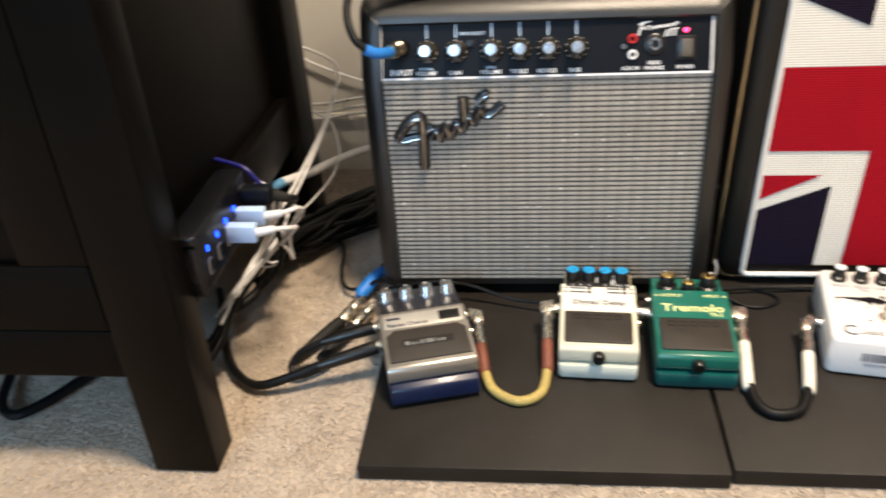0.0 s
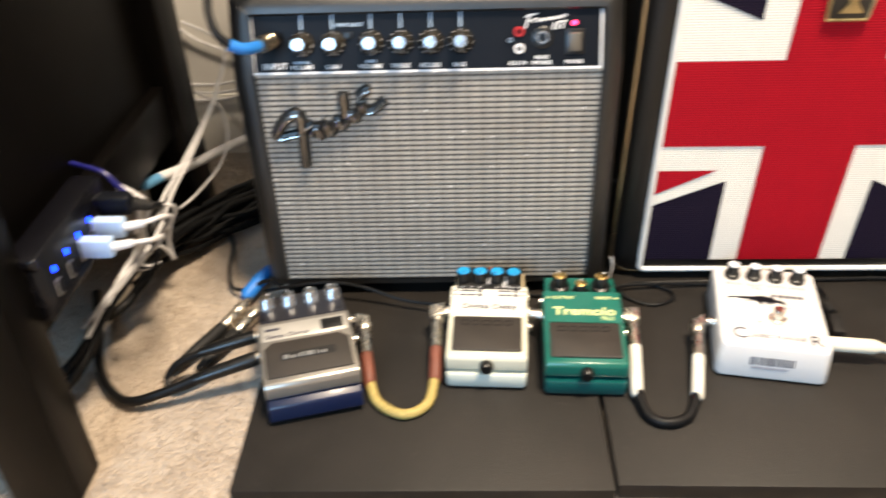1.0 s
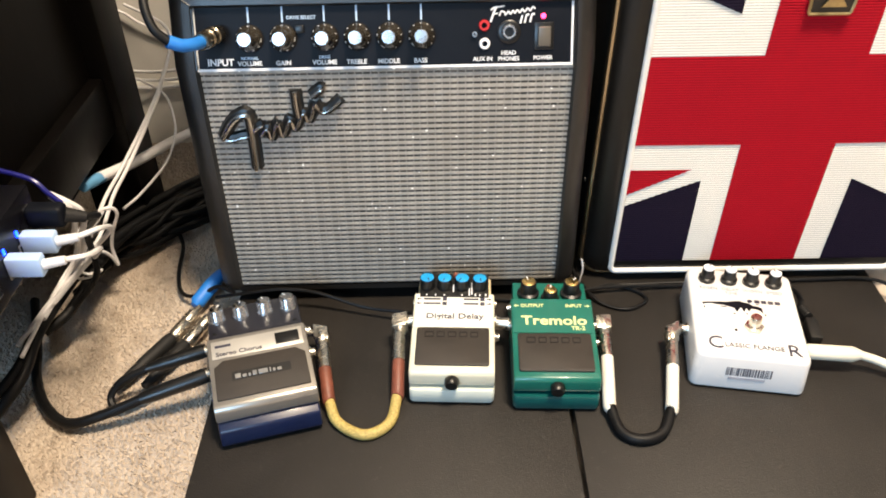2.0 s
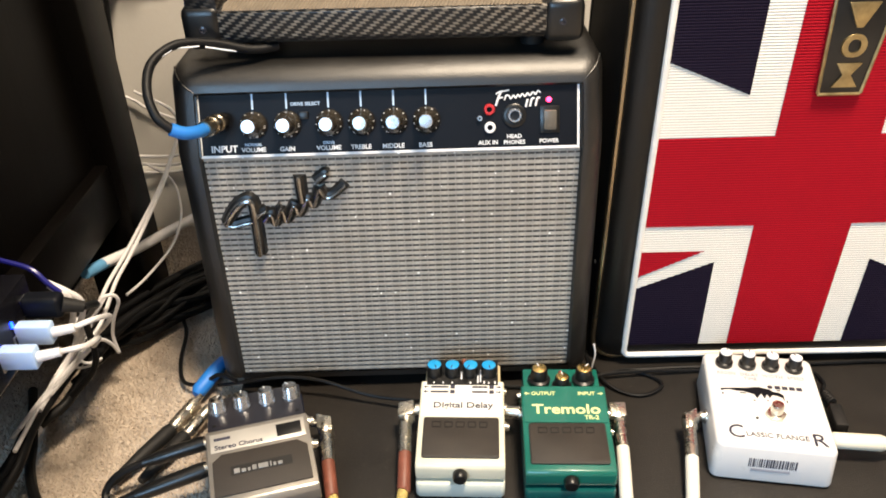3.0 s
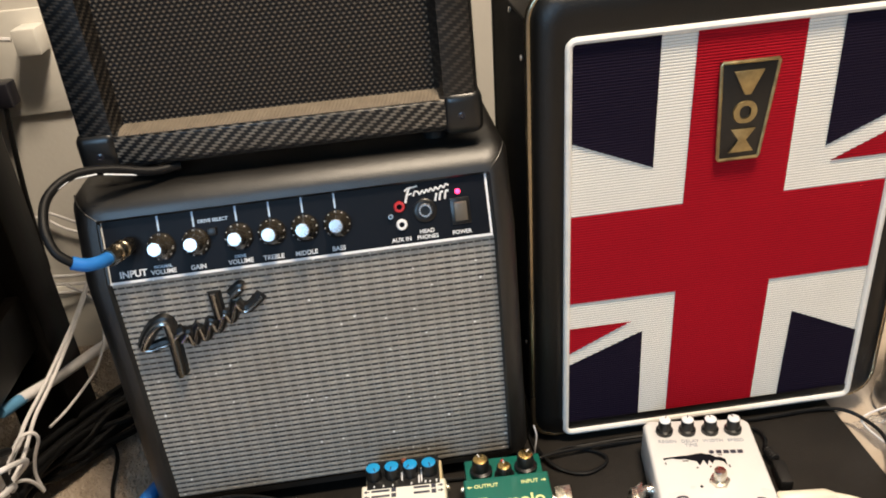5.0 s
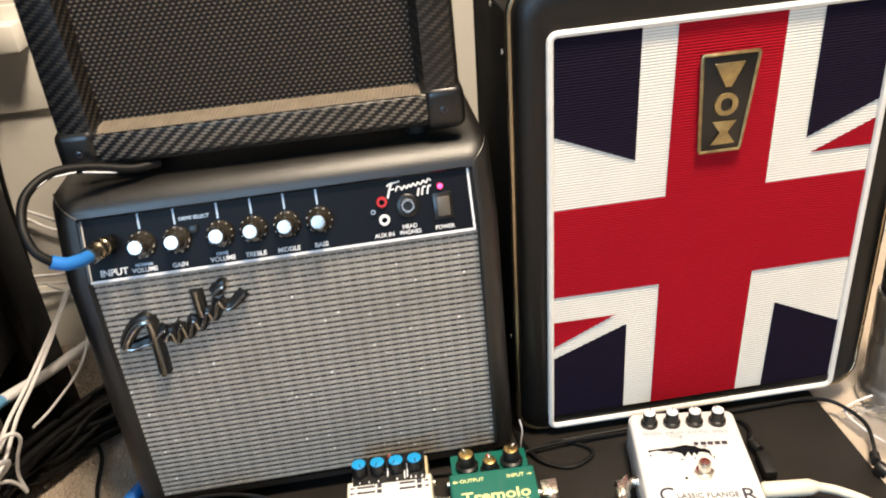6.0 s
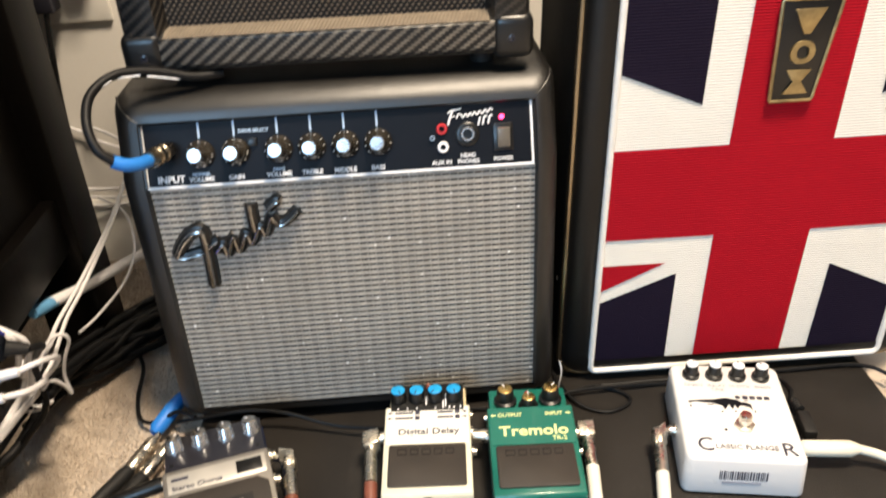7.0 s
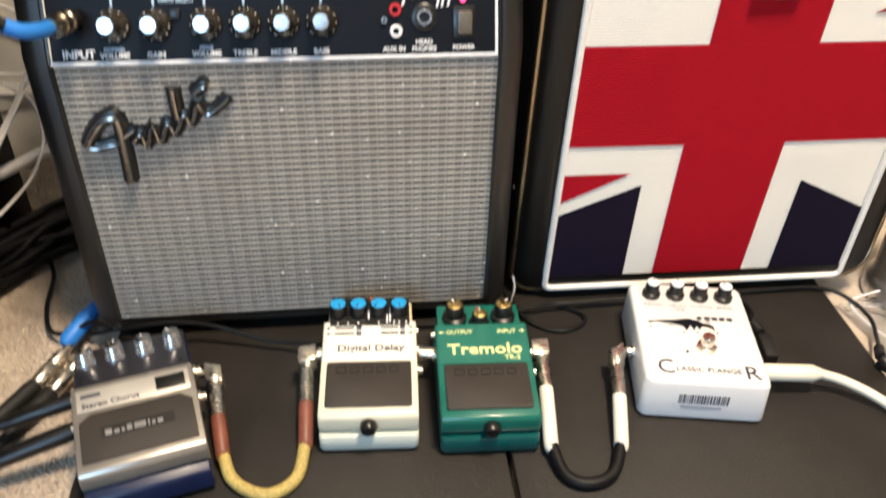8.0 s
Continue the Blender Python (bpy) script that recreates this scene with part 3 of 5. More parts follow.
lettering("DRIVE SELECT", 0.0038, on_panel(-0.0675, 0.0440, 0.0002), M_BLUE_PRINT, panel)
lettering("INPUT", 0.0076, on_panel(-0.1362, 0.0072, 0.0002), M_PRINT, panel)
lettering("AUX IN", 0.0047, on_panel(0.0812, 0.0062, 0.0002), M_PRINT, panel)
lettering("HEAD", 0.0046, on_panel(0.1027, 0.0110, 0.0002), M_PRINT, panel)
lettering("PHONES", 0.0046, on_panel(0.1027, 0.0060, 0.0002), M_PRINT, panel)
lettering("POWER", 0.0045, on_panel(0.1312, 0.0064, 0.0002), M_PRINT, panel)
part("push_button", box(-0.0035, 0.0035, -0.003, 0.003, 0, 0.003, 0.0006, m=on_panel(-0.0690, 0.0345)), M_BLACK, panel)


def socket(u, v, r, material, hole=0.5, h=0.003):
    s = part("jack_socket", lathe([(r, 0), (r, h * 0.6), (r * 0.86, h), (r * hole, h), (r * hole, 0.0005)], on_panel(u, v), 20), material, panel)
    part("hole", lathe([(r * hole * 0.98, 0.0006), (0, 0.0006)], on_panel(u, v), 16), M_PANEL, s)
    return s


socket(0.0825, 0.0345, 0.0046, M_RED)
socket(0.0828, 0.0192, 0.0046, M_PRINT)
socket(0.0745, 0.0272, 0.0022, M_STEEL)
big = socket(0.1030, 0.0288, 0.0060, M_KNOB_CAP, 0.64, 0.0045)
part("collar", lathe([(0.0095, 0), (0.0095, 0.0012), (0.0080, 0.0020), (0.0064, 0.0020)], on_panel(0.1030, 0.0288), 24), M_BLACK, big)
sw = part("power_switch", box(-0.0078, 0.0078, -0.0108, 0.0108, 0, 0.0016, 0.0005, m=on_panel(0.1318, 0.0248)), M_BLACK, panel)
part("rocker", box(-0.0052, 0.0052, -0.0078, 0.0078, 0, 0.0040, 0.0010, m=on_panel(0.1318, 0.0248, 0.001) @ Matrix.Rotation(radians(9), 4, "X")), plain("grey_rocker", (0.12, 0.105, 0.085), 0.4), sw)
part("power_led", lathe([(0.0022, 0), (0.0022, 0.0010), (0.0014, 0.0022), (0, 0.0026)], on_panel(0.1312, 0.0415), 14), M_LED_PINK, panel, "glowing pink pilot light")
# the maker's script on the panel, as plain strokes
bm = bmesh.new()
MARK = (
    ([(0.0865, 0.0350), (0.0880, 0.0395), (0.0905, 0.0455), (0.0925, 0.0468)], 0.0010),
    ([(0.0868, 0.0442), (0.0895, 0.0462), (0.0935, 0.0466), (0.0975, 0.0474)], 0.0007),
    ([(0.0885, 0.0408), (0.0925, 0.0418)], 0.0006),
    ([(0.0935, 0.0395), (0.0950, 0.0430), (0.0975, 0.0425), (0.0985, 0.0402), (0.1010, 0.0430), (0.1025, 0.0408), (0.1045, 0.0435), (0.1060, 0.0415), (0.1080, 0.0440), (0.1100, 0.0418), (0.1120, 0.0445), (0.1140, 0.0425), (0.1165, 0.0452), (0.1185, 0.0432), (0.1205, 0.0462), (0.1225, 0.0445)], 0.0007),
    ([(0.1105, 0.0335), (0.1122, 0.0398)], 0.0009),
    ([(0.1140, 0.0338), (0.1156, 0.0398), (0.1178, 0.0402)], 0.0009),
    ([(0.1184, 0.0342), (0.1200, 0.0402), (0.1222, 0.0404)], 0.0009),
)
for pts, r in MARK:
    tube([P @ Vector((u, v, 0.0004)) for u, v in pts], r, 4, 6, bm=bm)
part("maker_mark", bm, M_PRINT, panel, "pale script mark")
# raised chrome script on the cloth, as plain swooping strokes
STROKES = (
    ([(-0.1434, 0.1834), (-0.1380, 0.1932), (-0.1308, 0.2017), (-0.1235, 0.2058), (-0.1190, 0.2041), (-0.1181, 0.1937), (-0.1185, 0.1782), (-0.1188, 0.1624), (-0.1193, 0.1526)], 0.0028),
    ([(-0.1434, 0.1834), (-0.1369, 0.1821), (-0.1288, 0.1841), (-0.1207, 0.1861), (-0.1140, 0.1925), (-0.1077, 0.1962)], 0.0018),
    ([(-0.1111, 0.1858), (-0.1044, 0.1923), (-0.1019, 0.1822), (-0.0951, 0.1975), (-0.0918, 0.1853), (-0.0841, 0.2004), (-0.0804, 0.1916), (-0.0720, 0.2065), (-0.0681, 0.1989), (-0.0616, 0.2148)], 0.0019),
    ([(-0.0772, 0.2267), (-0.0771, 0.2152), (-0.0766, 0.2034)], 0.0024),
    ([(-0.0637, 0.2211), (-0.0561, 0.2272), (-0.0542, 0.2271)], 0.0022),
    ([(-0.0616, 0.2148), (-0.0567, 0.2072), (-0.0499, 0.2091), (-0.0395, 0.2184)], 0.0018),
)
back, front = bmesh.new(), bmesh.new()
for pts, r in STROKES:
    tube([(x, 0.0062, z) for x, z in pts], r + 0.0033, 5, 8, bm=back)
    tube([(x, -0.0006, z) for x, z in pts], r * 0.85, 5, 8, bm=front)
M_DARK_CHROME = plain("dark_chrome", (0.34, 0.33, 0.32), 0.24, 1.0, var=0.15, scale=90)
emblem = part("emblem", back, M_BLACK, amp, "black backed chrome script emblem")
part("chrome_facing", front, M_DARK_CHROME, emblem)
for sx in (-1, 1):
    part("corner_seam", lean_back(tube([(sx * 0.1548, 0.0004, 0.2945), (sx * 0.1612 - 0.001, 0.0006, 0.3000), (sx * 0.1655 - 0.001, 0.0030, 0.3040), (sx * 0.1690 - 0.001, 0.0074, 0.3075), (sx * 0.1714 - 0.001, 0.0140, 0.3105)], 0.0007, 4, 6)), M_TOLEX, amp)
    part("inner_lip", lean_back(box(sx * 0.1546 - 0.0009, sx * 0.1546 + 0.0009, 0.0015, 0.0075, 0.2465, 0.2915)), M_BLACK, amp)

# ---- the small amplifier on top ----
AMP_TOP = MAT + AH + 0.001
small = thing("practice_amplifier", "small carbon-patterned amplifier with black mesh front", "amplifier", pose(0.0075, 0.772, AMP_TOP, 0, 0, -0.8))
SW, SH, SD = 0.312, 0.285, 0.125
cz = SH / 2 + 0.011
secs = [(rounded(SW - 0.01, SH - 0.01, 0.012, 0, cz), SD), (rounded(SW, SH, 0.016, 0, cz), SD - 0.006), (rounded(SW, SH, 0.016, 0, cz), 0.010), (rounded(SW - 0.005, SH - 0.005, 0.014, 0, cz), 0.002), (rounded(SW - 0.010, SH - 0.010, 0.012, 0, cz), 0.0)]
secs += [(rounded(0.2570, SH - 0.052, 0.003, 0, cz + 0.002), 0.0), (rounded(0.2450, SH - 0.061, 0.003, 0, cz + 0.002), 0.014), (rounded(0.2450, SH - 0.061, 0.003, 0, cz + 0.002), 0.030)]
part("cabinet_shell", loft(secs), M_CARBON_DIM, small)
part("front_rail", prism([(-0.0014, 0.0185), (-0.0016, 0.0375), (0.0002, 0.0395), (0.0040, 0.0395), (0.0040, 0.0165), (0.0006, 0.0165)], -0.1285, 0.1285, "x", bevel=0.0005), M_CARBON_LIT, small, "carbon weave rail, the weave's sheen in its colour")
part("inner_ledge", prism([(-0.0012, 0.0398), (0.0140, 0.0448), (0.0143, 0.0425), (0.0010, 0.0385)], -0.1245, 0.1245, "x", bevel=0.0003), M_LEDGE_LIT, small, "woven ledge under the mesh, the light it catches in its colour")
bm = bmesh.new()
for k in range(82):
    x = -0.1225 + k * 0.00300
    tube([(x, -0.0008, 0.0399), (x + 0.0035, 0.0134, 0.0447)], 0.0007, 1, 5, bm=bm, straight=True)
tagged(part("ledge_weave", bm, M_LEDGE_LIT, small), "fine woven cords of the ledge", kind="stuff")
part("speaker_mesh", box(-0.1225, 0.1225, 0.0145, 0.018, cz + 0.002 - SH / 2 + 0.0310, cz + 0.002 + SH / 2 - 0.0310), M_MESH, small)
for sx in (-1, 1):
    for sz in (-1, 1):
        zc = cz + sz * (SH / 2 - 0.0145)
        c = part("corner_guard", box(sx * (SW / 2 - 0.0140) - 0.0165, sx * (SW / 2 - 0.0140) + 0.0165, -0.0026, 0.036, zc - 0.0170, zc + 0.0185, 0.0080, 4), M_BLACK, small)
        part("screw", lathe([(0.0030, 0), (0.0030, 0.0010), (0.0018, 0.0014), (0.0014, 0.0006), (0, 0.0006)], frame_of((sx * (SW / 2 - 0.0150), -0.0024, zc), (1, 0, 0), (0, 0, 1)), 14), M_GUNMETAL, c)
for x in (-0.12, 0.12):
    for y in (0.03, 0.12):
        part("foot", lathe([(0.009, 0), (0.010, 0.001), (0.010, 0.013)], Matrix.Translation((x, y, 0)), 14), M_BLACK_SOFT, small)

# ---- the flag-fronted speaker cabinet ----
flag_cab = thing("speaker_cabinet", "black speaker cabinet fronted with a red, white and navy flag cloth", "amplifier", pose(0.3665, 0.761, MAT))
VW, VH, VD = 0.337, 0.424, 0.20
vz = VH / 2 + 0.004
secs = [(rounded(VW - 0.02, VH - 0.02, 0.02, 0, vz), VD), (rounded(VW, VH, 0.024, 0, vz), VD - 0.01), (rounded(VW, VH, 0.024, 0, vz), 0.016)]
secs += [(rounded(VW - 2 * d, VH - 2 * d, 0.024 - 0.5 * d, 0, vz), y) for d, y in ((0.0008, 0.0105), (0.0030, 0.0066), (0.0065, 0.0034), (0.0105, 0.0014), (0.0150, 0.0004), (0.0205, 0.0004))]
FX0, FX1, FZ0, FZ1 = 0.2285 - 0.3665, 0.5045 - 0.3665, 0.030 - MAT, 0.403 - MAT
fw, fh, fcx, fcz = FX1 - FX0, FZ1 - FZ0, (FX0 + FX1) / 2, (FZ0 + FZ1) / 2
secs += [(rounded(fw + 0.009, fh + 0.009, 0.008, fcx, fcz), 0.002), (rounded(fw + 0.007, fh + 0.007, 0.007, fcx, fcz), 0.020)]
part("cabinet_shell", loft(secs), M_TOLEX_DARK, flag_cab)
part("edge_trim", tube([(x, 0.0120, z) for x, z in rounded(VW + 0.001, VH + 0.001, 0.024, 0, vz, 8)], 0.0031, closed=True, straight=True, n=12), M_TRIM, flag_cab, "dull gold metal edge strip")
part("piping", tube([(x, 0.0012, z) for x, z in rounded(fw + 0.0035, fh + 0.0035, 0.006, fcx, fcz, 4)], 0.0030, closed=True, straight=True), M_PIPING, flag_cab, "white cord piping")
part("baffle_board", box(FX0 - 0.002, FX1 + 0.002, 0.0055, 0.012, FZ0 - 0.002, FZ1 + 0.002), M_BLACK, flag_cab)
fx = lambda x: x - 0.3665
fz = lambda z: z - MAT
R0, R1, H0, H1 = 0.3262, 0.4130, 0.171, 0.256
E0, E1, B0, B1 = 0.2285, 0.5045, 0.030, 0.403
FIELDS = (
    ("red_cross", M_RED_CLOTH, [(R0 + 0.002, B1), (R0, H1), (E0, H1), (E0, H0), (R0 - 0.0005, H0), (R0 - 0.0010, B0), (R1 - 0.004, B0), (R1 - 0.001, H0), (E1, H0), (E1, H1), (R1 + 0.001, H1), (R1 + 0.003, B1)]),
    ("navy_field", M_NAVY_CLOTH, [(E0, B1), (0.2995, B1), (0.2985, 0.293), (E0, 0.3225)]),
    ("navy_field", M_NAVY_CLOTH, [(0.4460, B1), (E1, B1), (E1, 0.3200), (0.4450, 0.2935)]),
    ("navy_field", M_NAVY_CLOTH, [(E0, 0.1045), (0.2975, 0.1330), (0.2980, B0), (E0, B0)]),
    ("navy_field", M_NAVY_CLOTH, [(0.4380, 0.1330), (E1, 0.1020), (E1, B0), (0.4350, B0)]),
    ("red_diagonal", M_RED_CLOTH, [(E0, 0.1450), (0.2870, 0.1450), (E0, 0.1170)]),
    ("red_diagonal", M_RED_CLOTH, [(0.4510, 0.2795), (E1, 0.3035), (E1, 0.2795)]),
)


def ribbed_sheet(outline, y):
    """Cloth within an outline, each woven rib a small half-round ridge."""
    bm, steps = bmesh.new(), 6

    def spans(z):
        cuts = []
        for (xa, za), (xb, zb) in zip(outline, outline[1:] + outline[:1]):
            if (za - z) * (zb - z) < 0:
                cuts.append(xa + (xb - xa) * (z - za) / (zb - za))
        cuts.sort()
        return list(zip(cuts[::2], cuts[1::2]))

    lo, hi = min(z for _, z in outline), max(z for _, z in outline)
    k0, k1 = math.floor(lo / RIB * steps), math.ceil(hi / RIB * steps)
    for k in range(k0, k1):
        za, zb = max(lo, k * RIB / steps), min(hi, (k + 1) * RIB / steps)
        if zb - za < 1e-6:
            continue
        a, b = spans(za + 1e-7), spans(zb - 1e-7)
        for (xa0, xa1), (xb0, xb1) in zip(a, b) if len(a) == len(b) else ():
            ya, yb = (y - 0.0007 * math.sqrt(abs(math.sin(math.pi * z / RIB))) for z in (za, zb))
            bm.faces.new([bm.verts.new(p) for p in ((xa0, ya, za), (xa1, ya, za), (xb1, yb, zb), (xb0, yb, zb))])
    bmesh.ops.remove_doubles(bm, verts=bm.verts[:], dist=1e-6)
    return bm


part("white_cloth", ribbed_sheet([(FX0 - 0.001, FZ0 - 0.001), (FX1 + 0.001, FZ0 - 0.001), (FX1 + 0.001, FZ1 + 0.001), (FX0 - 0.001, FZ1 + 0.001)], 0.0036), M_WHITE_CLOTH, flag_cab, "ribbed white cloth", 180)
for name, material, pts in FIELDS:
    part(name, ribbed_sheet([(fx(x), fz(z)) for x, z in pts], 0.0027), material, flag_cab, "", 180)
badge_pts = [(0.3475, 0.3745), (0.3945, 0.3740), (0.3850, 0.2935), (0.3510, 0.2935)]
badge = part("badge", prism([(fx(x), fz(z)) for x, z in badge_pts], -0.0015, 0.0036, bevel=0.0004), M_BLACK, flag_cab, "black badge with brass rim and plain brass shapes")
rim = [(fx(x), -0.0012, fz(z)) for x, z in badge_pts]
line = []
for a, b in zip(rim, rim[1:] + rim[:1]):
    line += [Vector(a).lerp(Vector(b), t) for t in (0.02, 0.5, 0.98)]
part("badge_rim", tube(line, 0.0015, closed=True, straight=True, n=6), M_OLD_BRASS, badge)
cxb = fx(0.3700)


def badge_shape(outline):
    part("badge_shape", prism([(cxb + x, fz(z)) for x, z in outline], -0.0030, -0.0010, bevel=0.0003), M_OLD_BRASS, badge)


badge_shape([(-0.0120, 0.3670), (0.0125, 0.3670), (0.0030, 0.3475), (-0.0020, 0.3475)])
part("badge_shape", loft([(rounded(0.0205, 0.0190, 0.0090, cxb, fz(0.3330)), -0.0010), (rounded(0.0195, 0.0180, 0.0088, cxb, fz(0.3330)), -0.0030), (rounded(0.0095, 0.0110, 0.0046, cxb, fz(0.3330)), -0.0030), (rounded(0.0090, 0.0105, 0.0044, cxb, fz(0.3330)), -0.0010)], cap0=False, cap1=False), M_OLD_BRASS, badge)
badge_shape([(-0.0100, 0.3190), (0.0100, 0.3190), (0.0030, 0.3095), (0.0100, 0.2995), (-0.0105, 0.2995), (-0.0035, 0.3095)])
part("handle", tube([(-0.075, 0.10, VH + 0.001), (-0.070, 0.10, VH + 0.012), (-0.05, 0.10, VH + 0.020), (0.05, 0.10, VH + 0.020), (0.070, 0.10, VH + 0.012), (0.075, 0.10, VH + 0.001)], 0.009, 6, 10), M_BLACK_SOFT, flag_cab, "black strap handle")
for sx in (-1, 1):
    part("side_covering", box(sx * (VW / 2 + 0.0004) - 0.0012, sx * (VW / 2 + 0.0004) + 0.0012, 0.018, VD - 0.018, 0.028, VH - 0.020, 0.0008, 1), M_MATT_VINYL, flag_cab, "matt black vinyl side")
part("rear_edge_trim", tube([(x, VD - 0.014, z) for x, z in rounded(VW + 0.001, VH + 0.001, 0.024, 0, vz, 8)], 0.0022, closed=True, straight=True, n=10), M_BLACK, flag_cab, "black rear edge strip")
for y, z in ((0.034, 0.372), (0.085, 0.400), (0.150, 0.400), (0.034, 0.10)):
    part("screw", lathe([(0.0026, 0), (0.0022, 0.0010), (0, 0.0014)], frame_of((-VW / 2 - 0.0018, y, z), (0, -1, 0), (0, 0, 1)), 12), M_CHROME, flag_cab)
for x in (-0.13, 0.13):
    for y in (0.03, 0.16):
        part("foot", lathe([(0.011, 0), (0.012, 0.001), (0.012, 0.006)], Matrix.Translation((x, y, 0)), 14), M_BLACK_SOFT, flag_cab)
# the cabinet stands a little askew, half off the board
LEAN_X = Matrix.Identity(4)
LEAN_X[0][2], LEAN_X[0][3] = 0.030, -0.030 * 0.165
for ob in flag_cab.children_recursive:
    ob.data.transform(LEAN_X)


# ---- the pedals ----
def side_jack(parent, x, y, z, out, r=0.0052):
    a = Vector((x, y, z))
    part("jack_nut", rod([(r, 0), (r, 0.45), (r * 0.72, 0.5), (r * 0.72, 1)], a, a + Vector((out, 0, 0)), n=12), M_NICKEL, parent)


def treadle_frame(y0, z0, y1, z1):
    """A frame on a slope: x across, y up the slope."""
    return frame_of((0, y0, z0), (1, 0, 0), (0, y1 - y0, z1 - z0))


def compact_pedal(label, m, body, base, face, deck, ink, word, word_size, word_v):
    p = thing("effects_pedal", label, "pedal", m, "pedals on the board")
    part("base", loft([(rounded(0.0700, 0.120, 0.003, 0, 0.062), 0.003), (rounded(0.0725, 0.123, 0.004, 0, 0.0625), 0.005), (rounded(0.0725, 0.123, 0.004, 0, 0.0625), 0.0160), (rounded(0.0710, 0.1215, 0.004, 0, 0.0625), 0.0175)], upright=True), base, p)
    part("sole", box(-0.034, 0.034, 0.004, 0.12, 0, 0.0035, 0.001), M_BLACK_SOFT, p)
    part("rear_housing", box(-0.0335, 0.0335, 0.088, 0.1245, 0.017, 0.0405, 0.0016), deck, p)
    side = [(0.0050, 0.0205), (0.0040, 0.0240), (0.0042, 0.0325), (0.0062, 0.0358), (0.0930, 0.0472), (0.0948, 0.0455), (0.0948, 0.0190), (0.0110, 0.0190)]
    t = part("treadle", prism(side, -0.0362, 0.0362, "x", bevel=0.0014), body, p)
    F = treadle_frame(0.0062, 0.0360, 0.0930, 0.0474)
    part("rubber_pad", loft([(rounded(0.0630, 0.0405, 0.0022, 0, 0.0258), 0.0), (rounded(0.0630, 0.0405, 0.0022, 0, 0.0258), 0.0014), (rounded(0.0612, 0.0387, 0.0018, 0, 0.0258), 0.0020)], upright=True, m=F), M_PAD, t, "dark grey rubber pad with an embossed maker's mark")
    for x0, x1 in ((-0.0245, -0.0165), (-0.0140, -0.0070), (-0.0045, 0.0030), (0.0055, 0.0125), (0.0150, 0.0220)):
        w, mid = x1 - x0, (x0 + x1) / 2
        outer, inner = rounded(w, 0.0060, 0.0008, mid, 0.0382, 2), rounded(w - 0.0018, 0.0044, 0.0004, mid, 0.0382, 2)
        part("embossed_block", loft([(outer, 0.0019), (outer, 0.0025), (inner, 0.0025), (inner, 0.0019)], upright=True, cap0=False, cap1=False, m=F), M_BLACK_SOFT, t)
    part("label_plate", box(-0.0345, 0.0345, 0.0475, 0.0862, 0.0001, 0.0005, m=F), face, t)
    lettering(word, word_size, F @ Matrix.Translation((0.001, word_v, 0.0006)), ink, t, stretch=1.15)
    if word_size > 0.009:
        lettering("TR-2", 0.0060, F @ Matrix.Translation((0.0215, word_v - 0.0085, 0.0006)), ink, t)
    for sx in (-1, 1):
        for k, v in enumerate((0.0805, 0.0750) if word_size < 0.009 else (0.0785,)):
            part("printed_arrow", prism([(sx * 0.0338, v), (sx * 0.0316, v - 0.0017), (sx * 0.0316, v - 0.0005), (sx * 0.0292, v - 0.0005), (sx * 0.0292, v + 0.0005), (sx * 0.0316, v + 0.0005), (sx * 0.0316, v + 0.0017)], 0.0006, 0.0008, "z"), ink, t).data.transform(F)
    if word_size < 0.009:
        for v in (0.0805, 0.0750):
            for x0, x1 in ((-0.0275, -0.0120), (0.0085, 0.0220)):
                part("printed_bar", box(x0, x1, v - 0.0010, v + 0.0010, 0.0005, 0.0008, m=F), ink, t)
            for x in (-0.0085, 0.0255):
                part("printed_square", box(x - 0.0020, x + 0.0020, v - 0.0020, v + 0.0020, 0.0005, 0.0008, m=F), ink, t)
    else:
        lettering("OUTPUT", 0.0052, F @ Matrix.Translation((-0.0175, 0.0785, 0.0006)), ink, t)
        lettering("INPUT", 0.0052, F @ Matrix.Translation((0.0195, 0.0785, 0.0006)), ink, t)
    part("thumb_screw", rod([(0.0050, 0), (0.0060, 0.15), (0.0060, 0.8), (0.0050, 1), (0, 1)], (0, 0.0045, 0.0285), (0, -0.0035, 0.0275), n=18), M_BLACK, t)
    for x, out in ((-0.0362, -0.0055), (0.0362, 0.0055)):
        side_jack(p, x, 0.080, 0.0270, out)
    for x, y, out in ((-0.0345, 0.103, -0.004), (0.0345, 0.103, 0.004), (0.0365, 0.058, 0.004)):
        side_jack(p, x, y, 0.0270, out, 0.0042)
    return p


def tall_knob(m, parent, r, h, top, side=M_BLACK, flare=1.0, cap=0.9):
    k = part("knob", lathe([(r * flare, 0), (r * flare, h * 0.25), (r, h * 0.35), (r * 0.94, h * 0.95), (r * 0.86, h)], m, 24), side, parent)
    part("cap", lathe([(r * cap, h * 0.96), (r * cap * 0.98, h + 0.0007), (r * cap * 0.8, h + 0.0012), (0, h + 0.0012)], m, 24), top, k)
    part("pointer", box(-0.0004, 0.0004, r * 0.25, r * 0.8, h + 0.0011, h + 0.0016, m=m), M_DARK_PRINT if top in (M_BLUE_CAP, M_PRINT) else M_PRINT, k)
    return k


delay = compact_pedal("pale cream compact effects pedal with four blue-topped knobs", pose(0.0600, 0.5940, MAT, 0, 0, -2.6), M_CREAM, M_CREAM_COOL, M_OFFWHITE, M_CREAM_DECK, M_DARK_PRINT, "Digital Delay", 0.0086, 0.0600)
